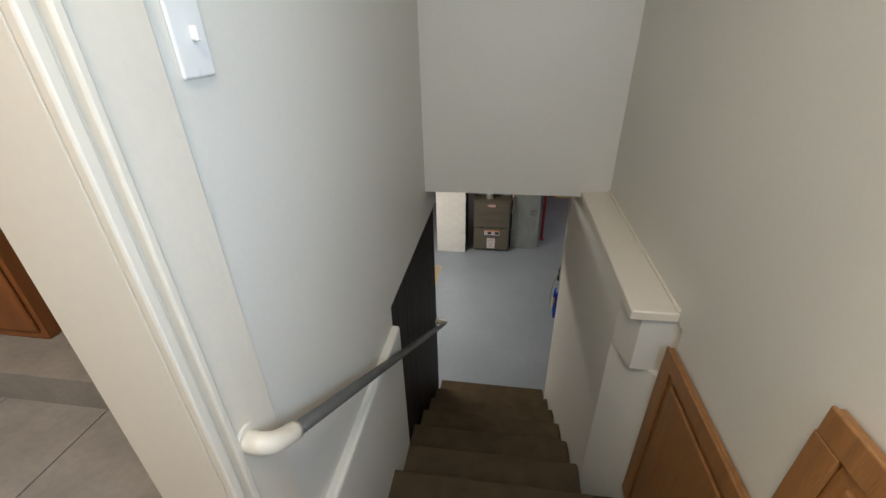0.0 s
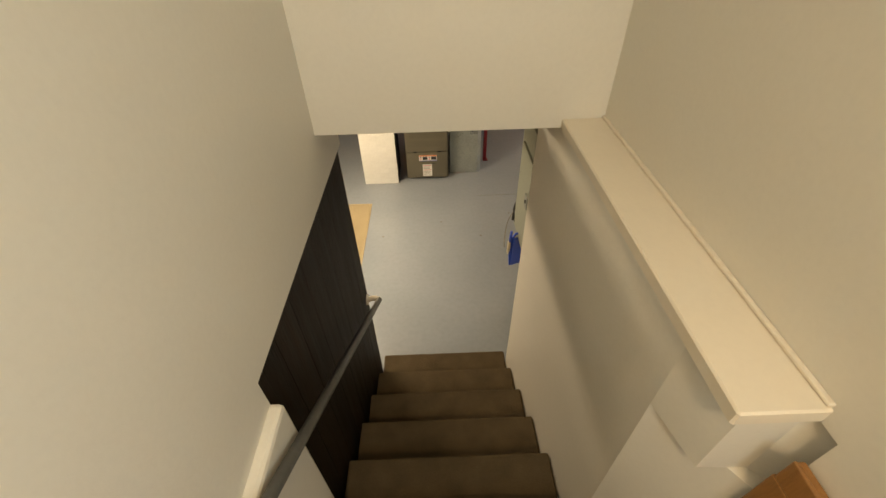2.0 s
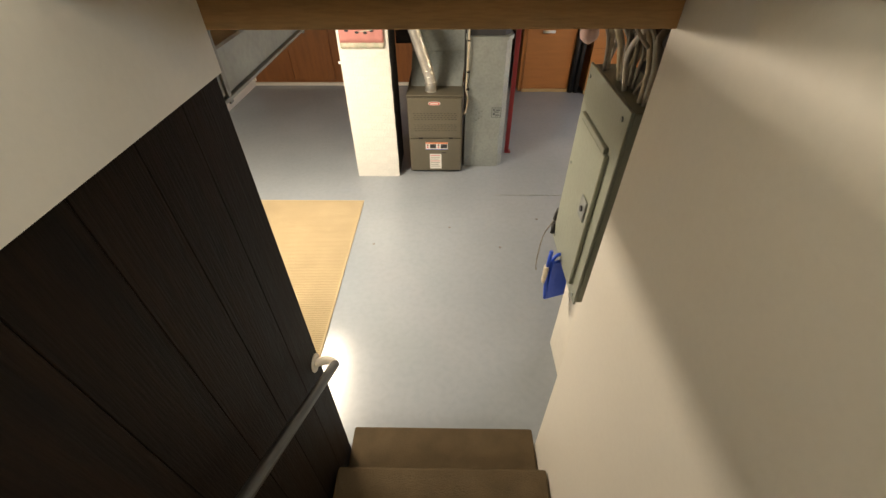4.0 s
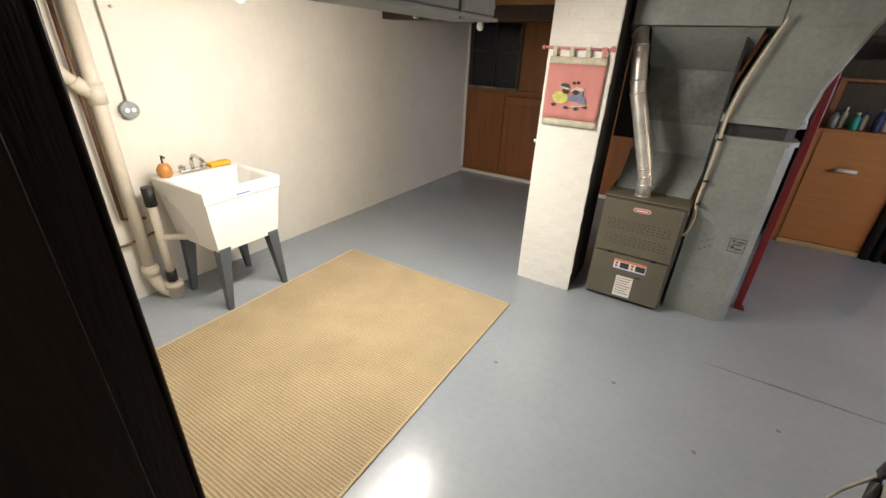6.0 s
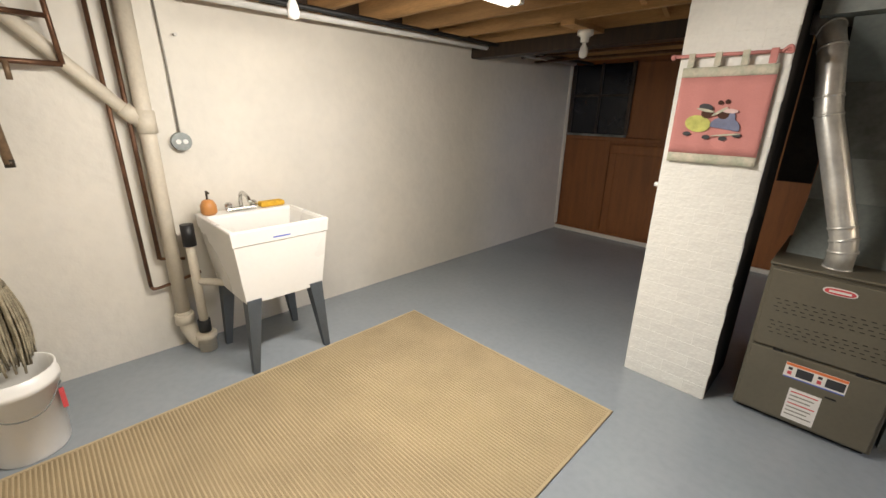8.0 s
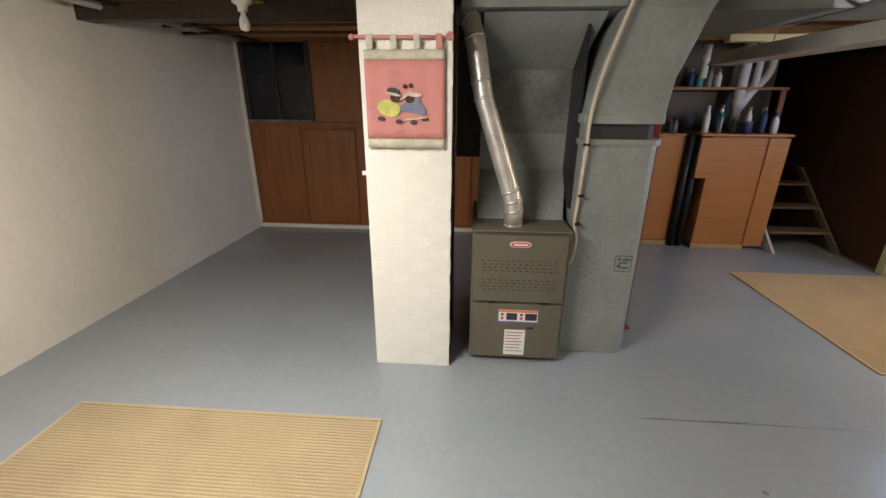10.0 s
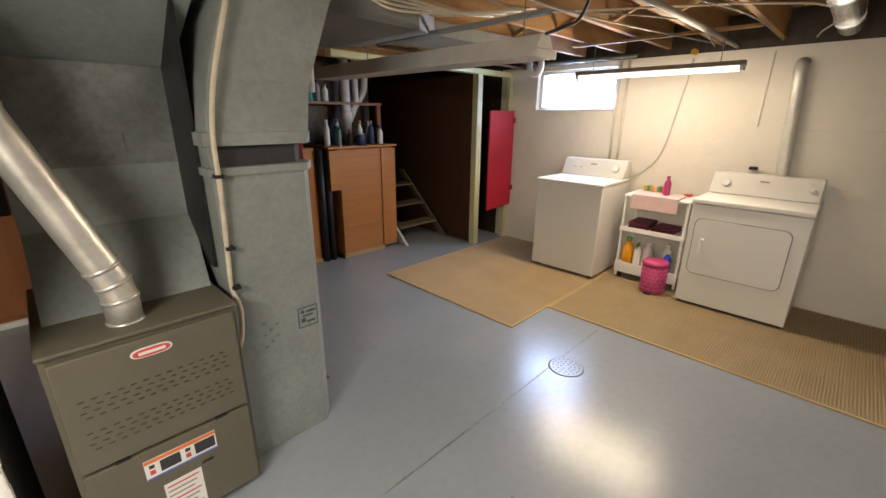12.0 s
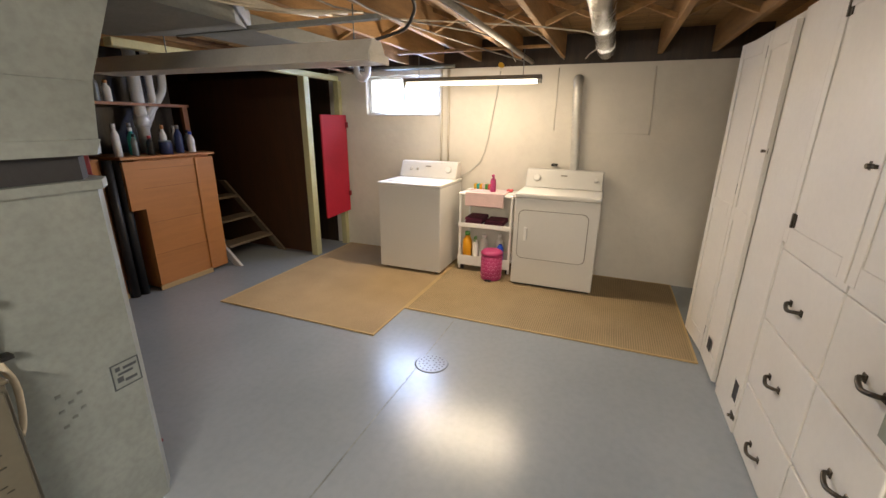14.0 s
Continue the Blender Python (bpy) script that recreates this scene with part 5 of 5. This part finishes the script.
for r in range(6):
    for k in range(14):
        a = 2 * math.pi * (k + 0.5 * (r % 2)) / 14
        z = 0.035 + r * 0.036
        u = Vector((math.cos(a), math.sin(a), 0))
        s = Vector((-math.sin(a), math.cos(a), 0))
        c = Vector(PB) + u * 0.1035 + Vector((0, 0, z))
        part("petal", ctube([c + s * 0.017, c + Vector((0, 0, 0.018)), c - s * 0.017], 0.0022, 4, 3), M_BINLT, bn)

# wall services on the laundry wall
ws = thing("laundry_pipes", (5.38, 4.8, 1.0), "pair of tan painted water pipes on the laundry wall", "pipe")
for y in (4.79, 4.87):
    part("pipe", ctube([(5.382, y, 0.95), (5.382, y, 2.01)], 0.012, 8), M_PVC, ws)
part("cord", ctube([(5.39, 4.25, 1.98), (5.39, 4.29, 1.7), (5.39, 4.38, 1.2), (5.39, 4.50, 1.02), (5.37, 4.62, 0.94)], 0.006, 6, 5), M_FIX, ws, "white power cord")
part("cord", ctube([(5.396, 3.69, 1.99), (5.396, 3.695, 1.43)], 0.005, 6), M_WALL, ws)
part("conduit", ctube([(5.396, 2.87, 1.98), (5.396, 2.85, 1.40)], 0.007, 8), M_WALL, ws)
part("conduit", ctube([(5.399, 2.85, 1.41), (5.399, 3.40, 1.41)], 0.002, 6), M_WALL, ws)

# ---------- white built-in cabinets ----------
CF = 2.40


def pull(parent, x, z):
    h = part("pull", ctube([(x + 0.05, CF + 0.012, z), (x + 0.045, CF + 0.03, z), (x, CF + 0.04, z - 0.012), (x - 0.045, CF + 0.03, z), (x - 0.05, CF + 0.012, z)], 0.0075, 8, 4), M_BRASS, parent, "aged metal drawer pull")
    for s in (-0.05, 0.05):
        part("pull_plate", cbox(x + s - 0.012, x + s + 0.012, CF + 0.010, CF + 0.0165, z - 0.014, z + 0.014, 0.003), M_BRASS, h)


def hinge(parent, x, z):
    part("hinge", box(cbox(x - 0.02, x + 0.02, CF + 0.016, CF + 0.02, z - 0.028, z + 0.028, 0.002), x - 0.005, x + 0.005, CF + 0.019, CF + 0.027, z - 0.03, z + 0.03), M_BRASS, parent)


def latch(parent, x, z):
    part("latch", tube(box(cbox(x - 0.03, x + 0.03, CF + 0.016, CF + 0.021, z - 0.014, z + 0.014, 0.002), x - 0.028, x + 0.005, CF + 0.02, CF + 0.032, z - 0.006, z + 0.006, 0.002), [(x, CF + 0.02, z), (x, CF + 0.04, z)], 0.008, 8), M_BRASS, parent)


u1 = thing("tall_cabinet", (4.05, 2.0, 0), "tall white painted cupboard with panelled door leaves", "cabinet", "built-in cabinets")
part("body", cbox(3.67, 4.46, 1.62, CF, 0.0, 2.0), M_CAB, u1)
for a, b, sh in ((4.065, 4.44, 1), (3.70, 4.055, 0)):
    bm = bmesh.new()
    tilt = 0.10 if sh else 0.0
    def P(x, y, z):
        return (x, y + tilt * (x - 4.065), z)
    hexa(bm, [P(a, CF + 0.002, 0.02), P(b, CF + 0.002, 0.02), P(b, CF + 0.02, 0.02), P(a, CF + 0.02, 0.02)],
         [P(a, CF + 0.002, 1.97), P(b, CF + 0.002, 1.97), P(b, CF + 0.02, 1.97), P(a, CF + 0.02, 1.97)], 0.002)
    d = part("door", bm, M_CAB, u1)
    for p, q, r, s in ((a, a + 0.055, 0.02, 1.97), (b - 0.055, b, 0.02, 1.97), (a + 0.056, b - 0.056, 1.88, 1.97), (a + 0.056, b - 0.056, 0.95, 1.03), (a + 0.056, b - 0.056, 0.02, 0.13)):
        bm = hexa(bmesh.new(), [P(p, CF + 0.0202, r), P(q, CF + 0.0202, r), P(q, CF + 0.027, r), P(p, CF + 0.027, r)],
                  [P(p, CF + 0.0202, s), P(q, CF + 0.0202, s), P(q, CF + 0.027, s), P(p, CF + 0.027, s)], 0.002)
        part("stile", bm, M_CAB, d)
for z in (0.19, 1.13, 1.88):
    hinge(u1, 4.06, z)
latch(u1, 3.73, 1.37)
part("vent_grille", cbox(3.86, 3.93, CF + 0.0275, CF + 0.030, 0.13, 0.21), M_INK, u1)
part("edge_strip", cbox(3.645, 3.668, 1.62, CF - 0.03, 0.0, 2.0), M_GREYCABLE, u1, "dark gap beside the cupboard")

u2 = thing("drawer_cabinet", (2.9, 2.0, 0), "white painted built-in cabinet with drawers and upper doors", "cabinet", "built-in cabinets")
part("body", cbox(2.30, 3.644, 1.62, CF, 0.0, 2.0), M_CAB, u2)
part("stile", cbox(3.27, 3.64, CF + 0.001, CF + 0.016, 0.0, 2.0, 0.002), M_CAB, u2)
for a, b in ((2.72, 3.255), (2.305, 2.71)):
    d = part("door", cbox(a, b, CF + 0.001, CF + 0.016, 1.02, 1.97, 0.003), M_CAB, u2)
    for p, q, r, s in ((a, a + 0.05, 1.02, 1.97), (b - 0.05, b, 1.02, 1.97), (a + 0.051, b - 0.051, 1.90, 1.97), (a + 0.051, b - 0.051, 1.02, 1.09)):
        part("door_stile", cbox(p, q, CF + 0.0163, CF + 0.022, r, s, 0.002), M_CAB, d)
    for z0, z1 in ((0.665, 0.985), (0.325, 0.655), (0.0, 0.315)):
        w = part("drawer", cbox(a, b, CF + 0.001, CF + 0.012, z0 + 0.008, z1, 0.004, 2), M_CAB, u2)
        pull(w, 2.99 if a > 2.5 else 2.45, (0.815 if z0 > 0.6 else 0.475 if z0 > 0.3 else 0.125))
    part("rail", cbox(a, b, CF + 0.001, CF + 0.010, 0.988, 1.015, 0.002), M_CAB, u2)
for z in (1.12, 1.90):
    hinge(u2, 3.20, z)
latch(u2, 2.76, 1.38)
part("vent_grille", cbox(3.30, 3.37, CF + 0.0165, CF + 0.019, 0.15, 0.25), M_INK, u2)
part("vent_frame", box(cbox(3.29, 3.299, CF + 0.0165, CF + 0.021, 0.14, 0.26), 3.371, 3.38, CF + 0.0165, CF + 0.021, 0.14, 0.26), M_CAB, u2)
latch(u2, 3.30, 0.08)

# ---------- electrical panel at the foot of the stairs ----------
eb = thing("electrical_panel", (2.08, 2.26, 0.82), "grey-green steel electrical panel with a hinged door", "electrical panel")
part("case", cbox(2.045, 2.209, 2.02, 2.52, 0.82, 1.74, 0.006), M_BOX, eb)
setting("wall_panel_base", cbox(2.13, 2.298, 1.605, 2.39, 0, 0.80), M_WALL, "cream wall stub under the electrical panel")
# sheet added behind the panel, coloured black as the shaded gap
setting("wall_panel_back", cbox(2.21, 2.297, 1.605, 2.38, 0.801, 2.079), M_SOOT_GAP, "black sheet standing in for the dark gap behind the electrical panel")
part("cover", cbox(2.033, 2.0445, 2.015, 2.525, 0.815, 1.745, 0.003), M_BOX, eb)
pd = part("door", cbox(2.022, 2.0325, 2.11, 2.45, 0.90, 1.54, 0.004), M_BOX, eb)
part("door_lip", cbox(2.014, 2.0325, 2.085, 2.109, 0.88, 1.55, 0.003), M_BOX, eb)
part("latch", cbox(2.014, 2.0215, 2.13, 2.205, 1.21, 1.31, 0.004), M_GALV, pd)
part("latch_button", ctube([(2.008, 2.168, 1.26), (2.014, 2.168, 1.26)], 0.013, 12), M_INK, pd)
part("hinge_rail", cbox(2.016, 2.0325, 2.11, 2.45, 1.545, 1.57, 0.003), M_BOX, eb)
for y, z in ((2.05, 0.85), (2.49, 0.85), (2.07, 1.70), (2.49, 1.70), (2.49, 1.3)):
    part("screw", ctube([(2.029, y, z), (2.033, y, z)], 0.008, 8), M_GALV, eb)
part("conduit", ctube([(2.11, 2.019, 1.20), (2.11, 1.97, 1.20), (2.15, 1.88, 1.21), (2.209, 1.80, 1.22)], 0.014, 10, 3), M_BOX, eb)
cb = thing("cable_bundle", (2.08, 2.3, 1.74), "tangle of grey and cream cables above the panel", "cables")
for k in range(16):
    y = 2.08 + 0.027 * k
    x = 2.09 + rng.uniform(-0.03, 0.03)
    bm = ctube([(x, y, 1.74), (x + rng.uniform(-0.03, 0.03), y + rng.uniform(-0.05, 0.05), 1.86), (x + rng.uniform(-0.06, 0.03), y + rng.uniform(-0.1, 0.15), 1.97),
                (x + rng.uniform(-0.1, 0.4), y + rng.uniform(-0.1, 0.5), 2.04), (x + rng.uniform(0.0, 0.9), y + rng.uniform(0.1, 1.1), 2.065)], rng.choice((0.007, 0.009, 0.013)), 7, 4)
    part("cable", bm, rng.choice((M_WIRE, M_GREYCABLE, M_GREYCABLE, M_PIPEWHITE)), cb)
br = thing("hanging_dustpan", (2.05, 2.53, 0.75), "blue dustpan and brush hanging under the panel", "dustpan")
def hung(x, y, z):
    return (x - 0.01, y - 0.17, z - 0.04)


bm = hexa(bmesh.new(), [hung(1.995, 2.44, 0.60), hung(2.11, 2.48, 0.60), hung(2.115, 2.50, 0.60), hung(1.99, 2.46, 0.60)],
          [hung(2.0, 2.46, 0.86), hung(2.10, 2.49, 0.86), hung(2.105, 2.51, 0.86), hung(1.995, 2.48, 0.86)], 0.004)
pan = part("pan", bm, M_BLUE, br)
part("pan_rim", ctube([hung(1.995, 2.445, 0.61), hung(1.985, 2.46, 0.72), hung(1.99, 2.48, 0.82), hung(2.03, 2.50, 0.885), hung(2.08, 2.50, 0.87)], 0.010, 8, 4), M_BLUE, br)
part("brush", cbox(1.955, 1.977, 2.285, 2.32, 0.67, 0.79, 0.006), M_WIRE, br, "tan bristle brush")
part("brush_handle", ctube([hung(1.98, 2.47, 0.83), hung(1.99, 2.49, 0.92)], 0.010, 8), M_BLUE, br)
part("hanger", ctube([(2.04, 2.535, 0.99), (2.03, 2.54, 0.92), (2.02, 2.50, 0.85)], 0.012, 8, 3), M_BLACK, br)
part("cord", ctube([(2.03, 2.54, 0.92), (1.99, 2.56, 0.78), (1.975, 2.54, 0.60), (1.98, 2.53, 0.54)], 0.004, 6, 4), M_GREYCABLE, br)
kb = thing("porcelain_insulator", (2.03, 2.60, 1.85), "round white fitting among the cables", "fitting")
part("ball", clathe([(0.01, -0.04), (0.035, -0.02), (0.04, 0.0), (0.035, 0.02), (0.01, 0.04)], (2.03, 2.62, 1.83), 14), M_TOWEL, kb)
part("stem", ctube([(2.03, 2.62, 1.86), (2.03, 2.62, 2.10)], 0.006, 6), M_WIRE, kb)

# ---------- lights and ceiling services ----------


def strip_light(x, y0, y1, z, lit, label, w=0.07):
    s = thing("fluorescent_fixture", (x, (y0 + y1) / 2, z), label, "ceiling light", "strip lights")
    h = 0.7 * w
    part("housing", hexa(bmesh.new(), [(x - w, y0, z), (x + w, y0, z), (x + w, y1, z), (x - w, y1, z)],
                         [(x - w * 0.45, y0, z + h), (x + w * 0.45, y0, z + h), (x + w * 0.45, y1, z + h), (x - w * 0.45, y1, z + h)], 0.003), M_FIX if not lit else M_GREYCABLE, s)
    for y in (y0, y1 - 0.03):
        part("end_cap", cbox(x - w * 0.55, x + w * 0.55, y, y + 0.03, z - 0.032, z - 0.001, 0.003), M_FIX, s)
    for o in ((-0.022, 0.022) if w > 0.05 else (0,)):
        part("tube", ctube([(x + o, y0 + 0.031, z - 0.020), (x + o, y1 - 0.031, z - 0.020)], 0.018, 12), M_TUBE if lit else M_WHITE, s)
    part("batten", cbox(x - 0.025, x + 0.025, y0 - 0.05, y1 + 0.05, 2.062, 2.0805), M_JOIST, s)
    for y in (y0 + 0.15, y1 - 0.15):
        part("hanger", ctube([(x, y, z + h - 0.005), (x, y, 2.065)], 0.003, 6), M_GALV, s)
    return s


strip_light(4.70, 3.735, 4.965, 1.835, True, "lit fluorescent strip hanging over the laundry", 0.045)
strip_light(0.05, 2.49, 3.71, 1.94, True, "lit fluorescent strip hanging beside the stairs", 0.075)
fx = thing("shop_light", (3.2, 5.5, 1.8), "unlit grey enamel shop light hanging on chains", "ceiling light")
part("reflector", hexa(bmesh.new(), [(3.09, 4.36, 1.79), (3.31, 4.36, 1.79), (3.31, 6.62, 1.79), (3.09, 6.62, 1.79)],
                       [(3.155, 4.36, 1.90), (3.245, 4.36, 1.90), (3.245, 6.62, 1.90), (3.155, 6.62, 1.90)], 0.004), M_FIX, fx)
part("end_plate", cbox(3.10, 3.30, 4.345, 4.359, 1.785, 1.83, 0.004), M_FIX, fx)
for y in (4.5, 5.95):
    part("chain", ctube([(3.2, y, 1.90), (3.2, y, 2.079)], 0.004, 6), M_GALV, fx)
part("cord", ctube([(3.2, 4.37, 1.90), (3.25, 4.30, 1.93), (3.32, 4.25, 1.97), (3.28, 4.18, 2.04), (3.2, 4.15, 2.075)], 0.009, 8, 5), M_BLACK, fx, "black power cord")
part("channel", cbox(3.02, 3.06, 4.25, 5.6, 1.955, 1.975), M_DUCTDULL, fx)

bp2 = thing("ceiling_pipes", (4.5, 5.0, 2.0), "old water pipes and traps under the joists", "pipe")
part("pipe", ctube([(3.3, 5.95, 2.02), (5.38, 5.9, 2.0)], 0.014, 8), M_COPPER, bp2)
part("pipe", ctube([(3.6, 5.82, 2.05), (5.38, 5.75, 2.03)], 0.012, 8), M_BLACK, bp2)
part("pipe", ctube([(5.30, 4.7, 2.03), (5.30, 6.1, 2.03)], 0.018, 8), M_GALV, bp2)
part("trap", ctube([(4.95, 5.62, 2.07), (4.95, 5.62, 1.95), (4.97, 5.57, 1.90), (4.99, 5.52, 1.95), (4.99, 5.52, 2.07)], 0.032, 12, 4), M_FIX, bp2)
part("pipe", ctube([(2.2, 3.98, 2.05), (5.4, 3.95, 2.05)], 0.02, 10), M_GREYCABLE, bp2)
part("valve", ctube([(5.1, 4.18, 2.0), (5.16, 4.18, 2.0)], 0.022, 8), M_YELLOW, bp2)
rdct = thing("round_duct", (4.0, 3.27, 2.1), "round galvanised duct running between the joists", "duct")
part("pipe", ctube([(1.6, 3.29, 2.13), (5.25, 3.29, 2.10)], 0.072, 18), M_CHROME, rdct)
for x in (2.4, 3.3, 4.2, 4.9):
    part("seam_ring", ctube([(x, 3.29, 2.125 - (x - 1.6) * 0.008), (x + 0.02, 3.29, 2.125 - (x - 1.6) * 0.008)], 0.076, 18), M_CHROME, rdct)
wr = thing("ceiling_cables", (3.2, 4.5, 2.06), "loose cream cables stapled under the joists", "cables")
for k in range(4):
    ya = 3.4 + 0.3 * k
    bm = ctube([(1.75 + 0.13 * k, 4.3 + rng.uniform(-0.4, 0.5), 2.07), (2.3 + 0.1 * k, 4.4 + rng.uniform(-0.5, 0.6), 2.045), (3.0 + 0.07 * k, 4.6 + rng.uniform(-0.8, 0.7), 2.055), (4.2, ya, 2.062), (5.3, ya + rng.uniform(-0.3, 0.3), 2.05)], rng.choice((0.005, 0.006, 0.008)), 6, 5)
    part("cable", bm, rng.choice((M_WIRE, M_GREYCABLE, M_GREYCABLE)), wr)
for k in range(4):
    bm = ctube([(1.95 + 0.08 * k, 4.4, 2.07), (2.2 + 0.06 * k, 4.62, 2.0 - 0.012 * k), (2.5, 4.78, 1.97 + 0.02 * k), (2.9, 4.7, 2.0), (3.3, 4.5 + 0.1 * k, 2.06)], 0.007, 6, 5)
    part("cable", bm, M_WIRE, wr)

pw = thing("west_ceiling_pipes", (-1.4, 4.5, 2.0), "white and dark pipes along the top of the sink wall", "pipe")
part("pipe", ctube([(-1.42, 2.0, 2.03), (-1.40, 6.9, 2.055)], 0.022, 10), M_PIPEWHITE, pw)
part("pipe", ctube([(-1.30, 1.75, 2.05), (-1.28, 7.1, 2.06)], 0.016, 8), M_BLACK, pw)
part("pipe", ctube([(-1.56, 6.3, 2.03), (0.45, 6.3, 2.03)], 0.013, 8), M_COPPER, pw)
part("pipe", ctube([(-1.56, 6.05, 2.05), (0.45, 6.05, 2.05)], 0.012, 8), M_COPPER, pw)


def lampholder(x, y, z):
    l = thing("lamp_holder", (x, y, z), "white porcelain lamp holder with a bare bulb, unlit", "lamp", "bare bulbs")
    part("holder", clathe([(0.028, 0), (0.03, 0.03), (0.055, 0.045), (0.055, 0.075)], (x, y, z + 0.05), 16), M_WHITE, l)
    part("bulb", clathe([(0.008, -0.055), (0.026, -0.045), (0.032, -0.02), (0.026, 0.01), (0.014, 0.035), (0.014, 0.05)], (x, y, z), 14), M_WHITE, l)
    part("block", cbox(x - 0.05, x + 0.05, y - 0.26, y + 0.26, z + 0.124, 2.0815), M_JOIST, l)


lampholder(-0.36, 5.10, 1.925)
lampholder(-0.92, 3.20, 1.955)

gd = thing("branch_duct", (0.70, 2.4, 1.8), "grey galvanised branch duct hanging beside the stairs", "duct")
part("casing", cbox(0.62, 0.78, 1.75, 3.0, 1.82, 1.95, 0.006), M_SHEET, gd)
part("bottom_flange", cbox(0.61, 0.79, 1.74, 3.01, 1.808, 1.819, 0.002), M_SHEET, gd)
for y in (1.95, 2.75):
    part("strap", box(cbox(0.612, 0.618, y, y + 0.02, 1.80, 2.0815), 0.782, 0.788, y, y + 0.02, 1.80, 2.0815), M_GALV, gd)
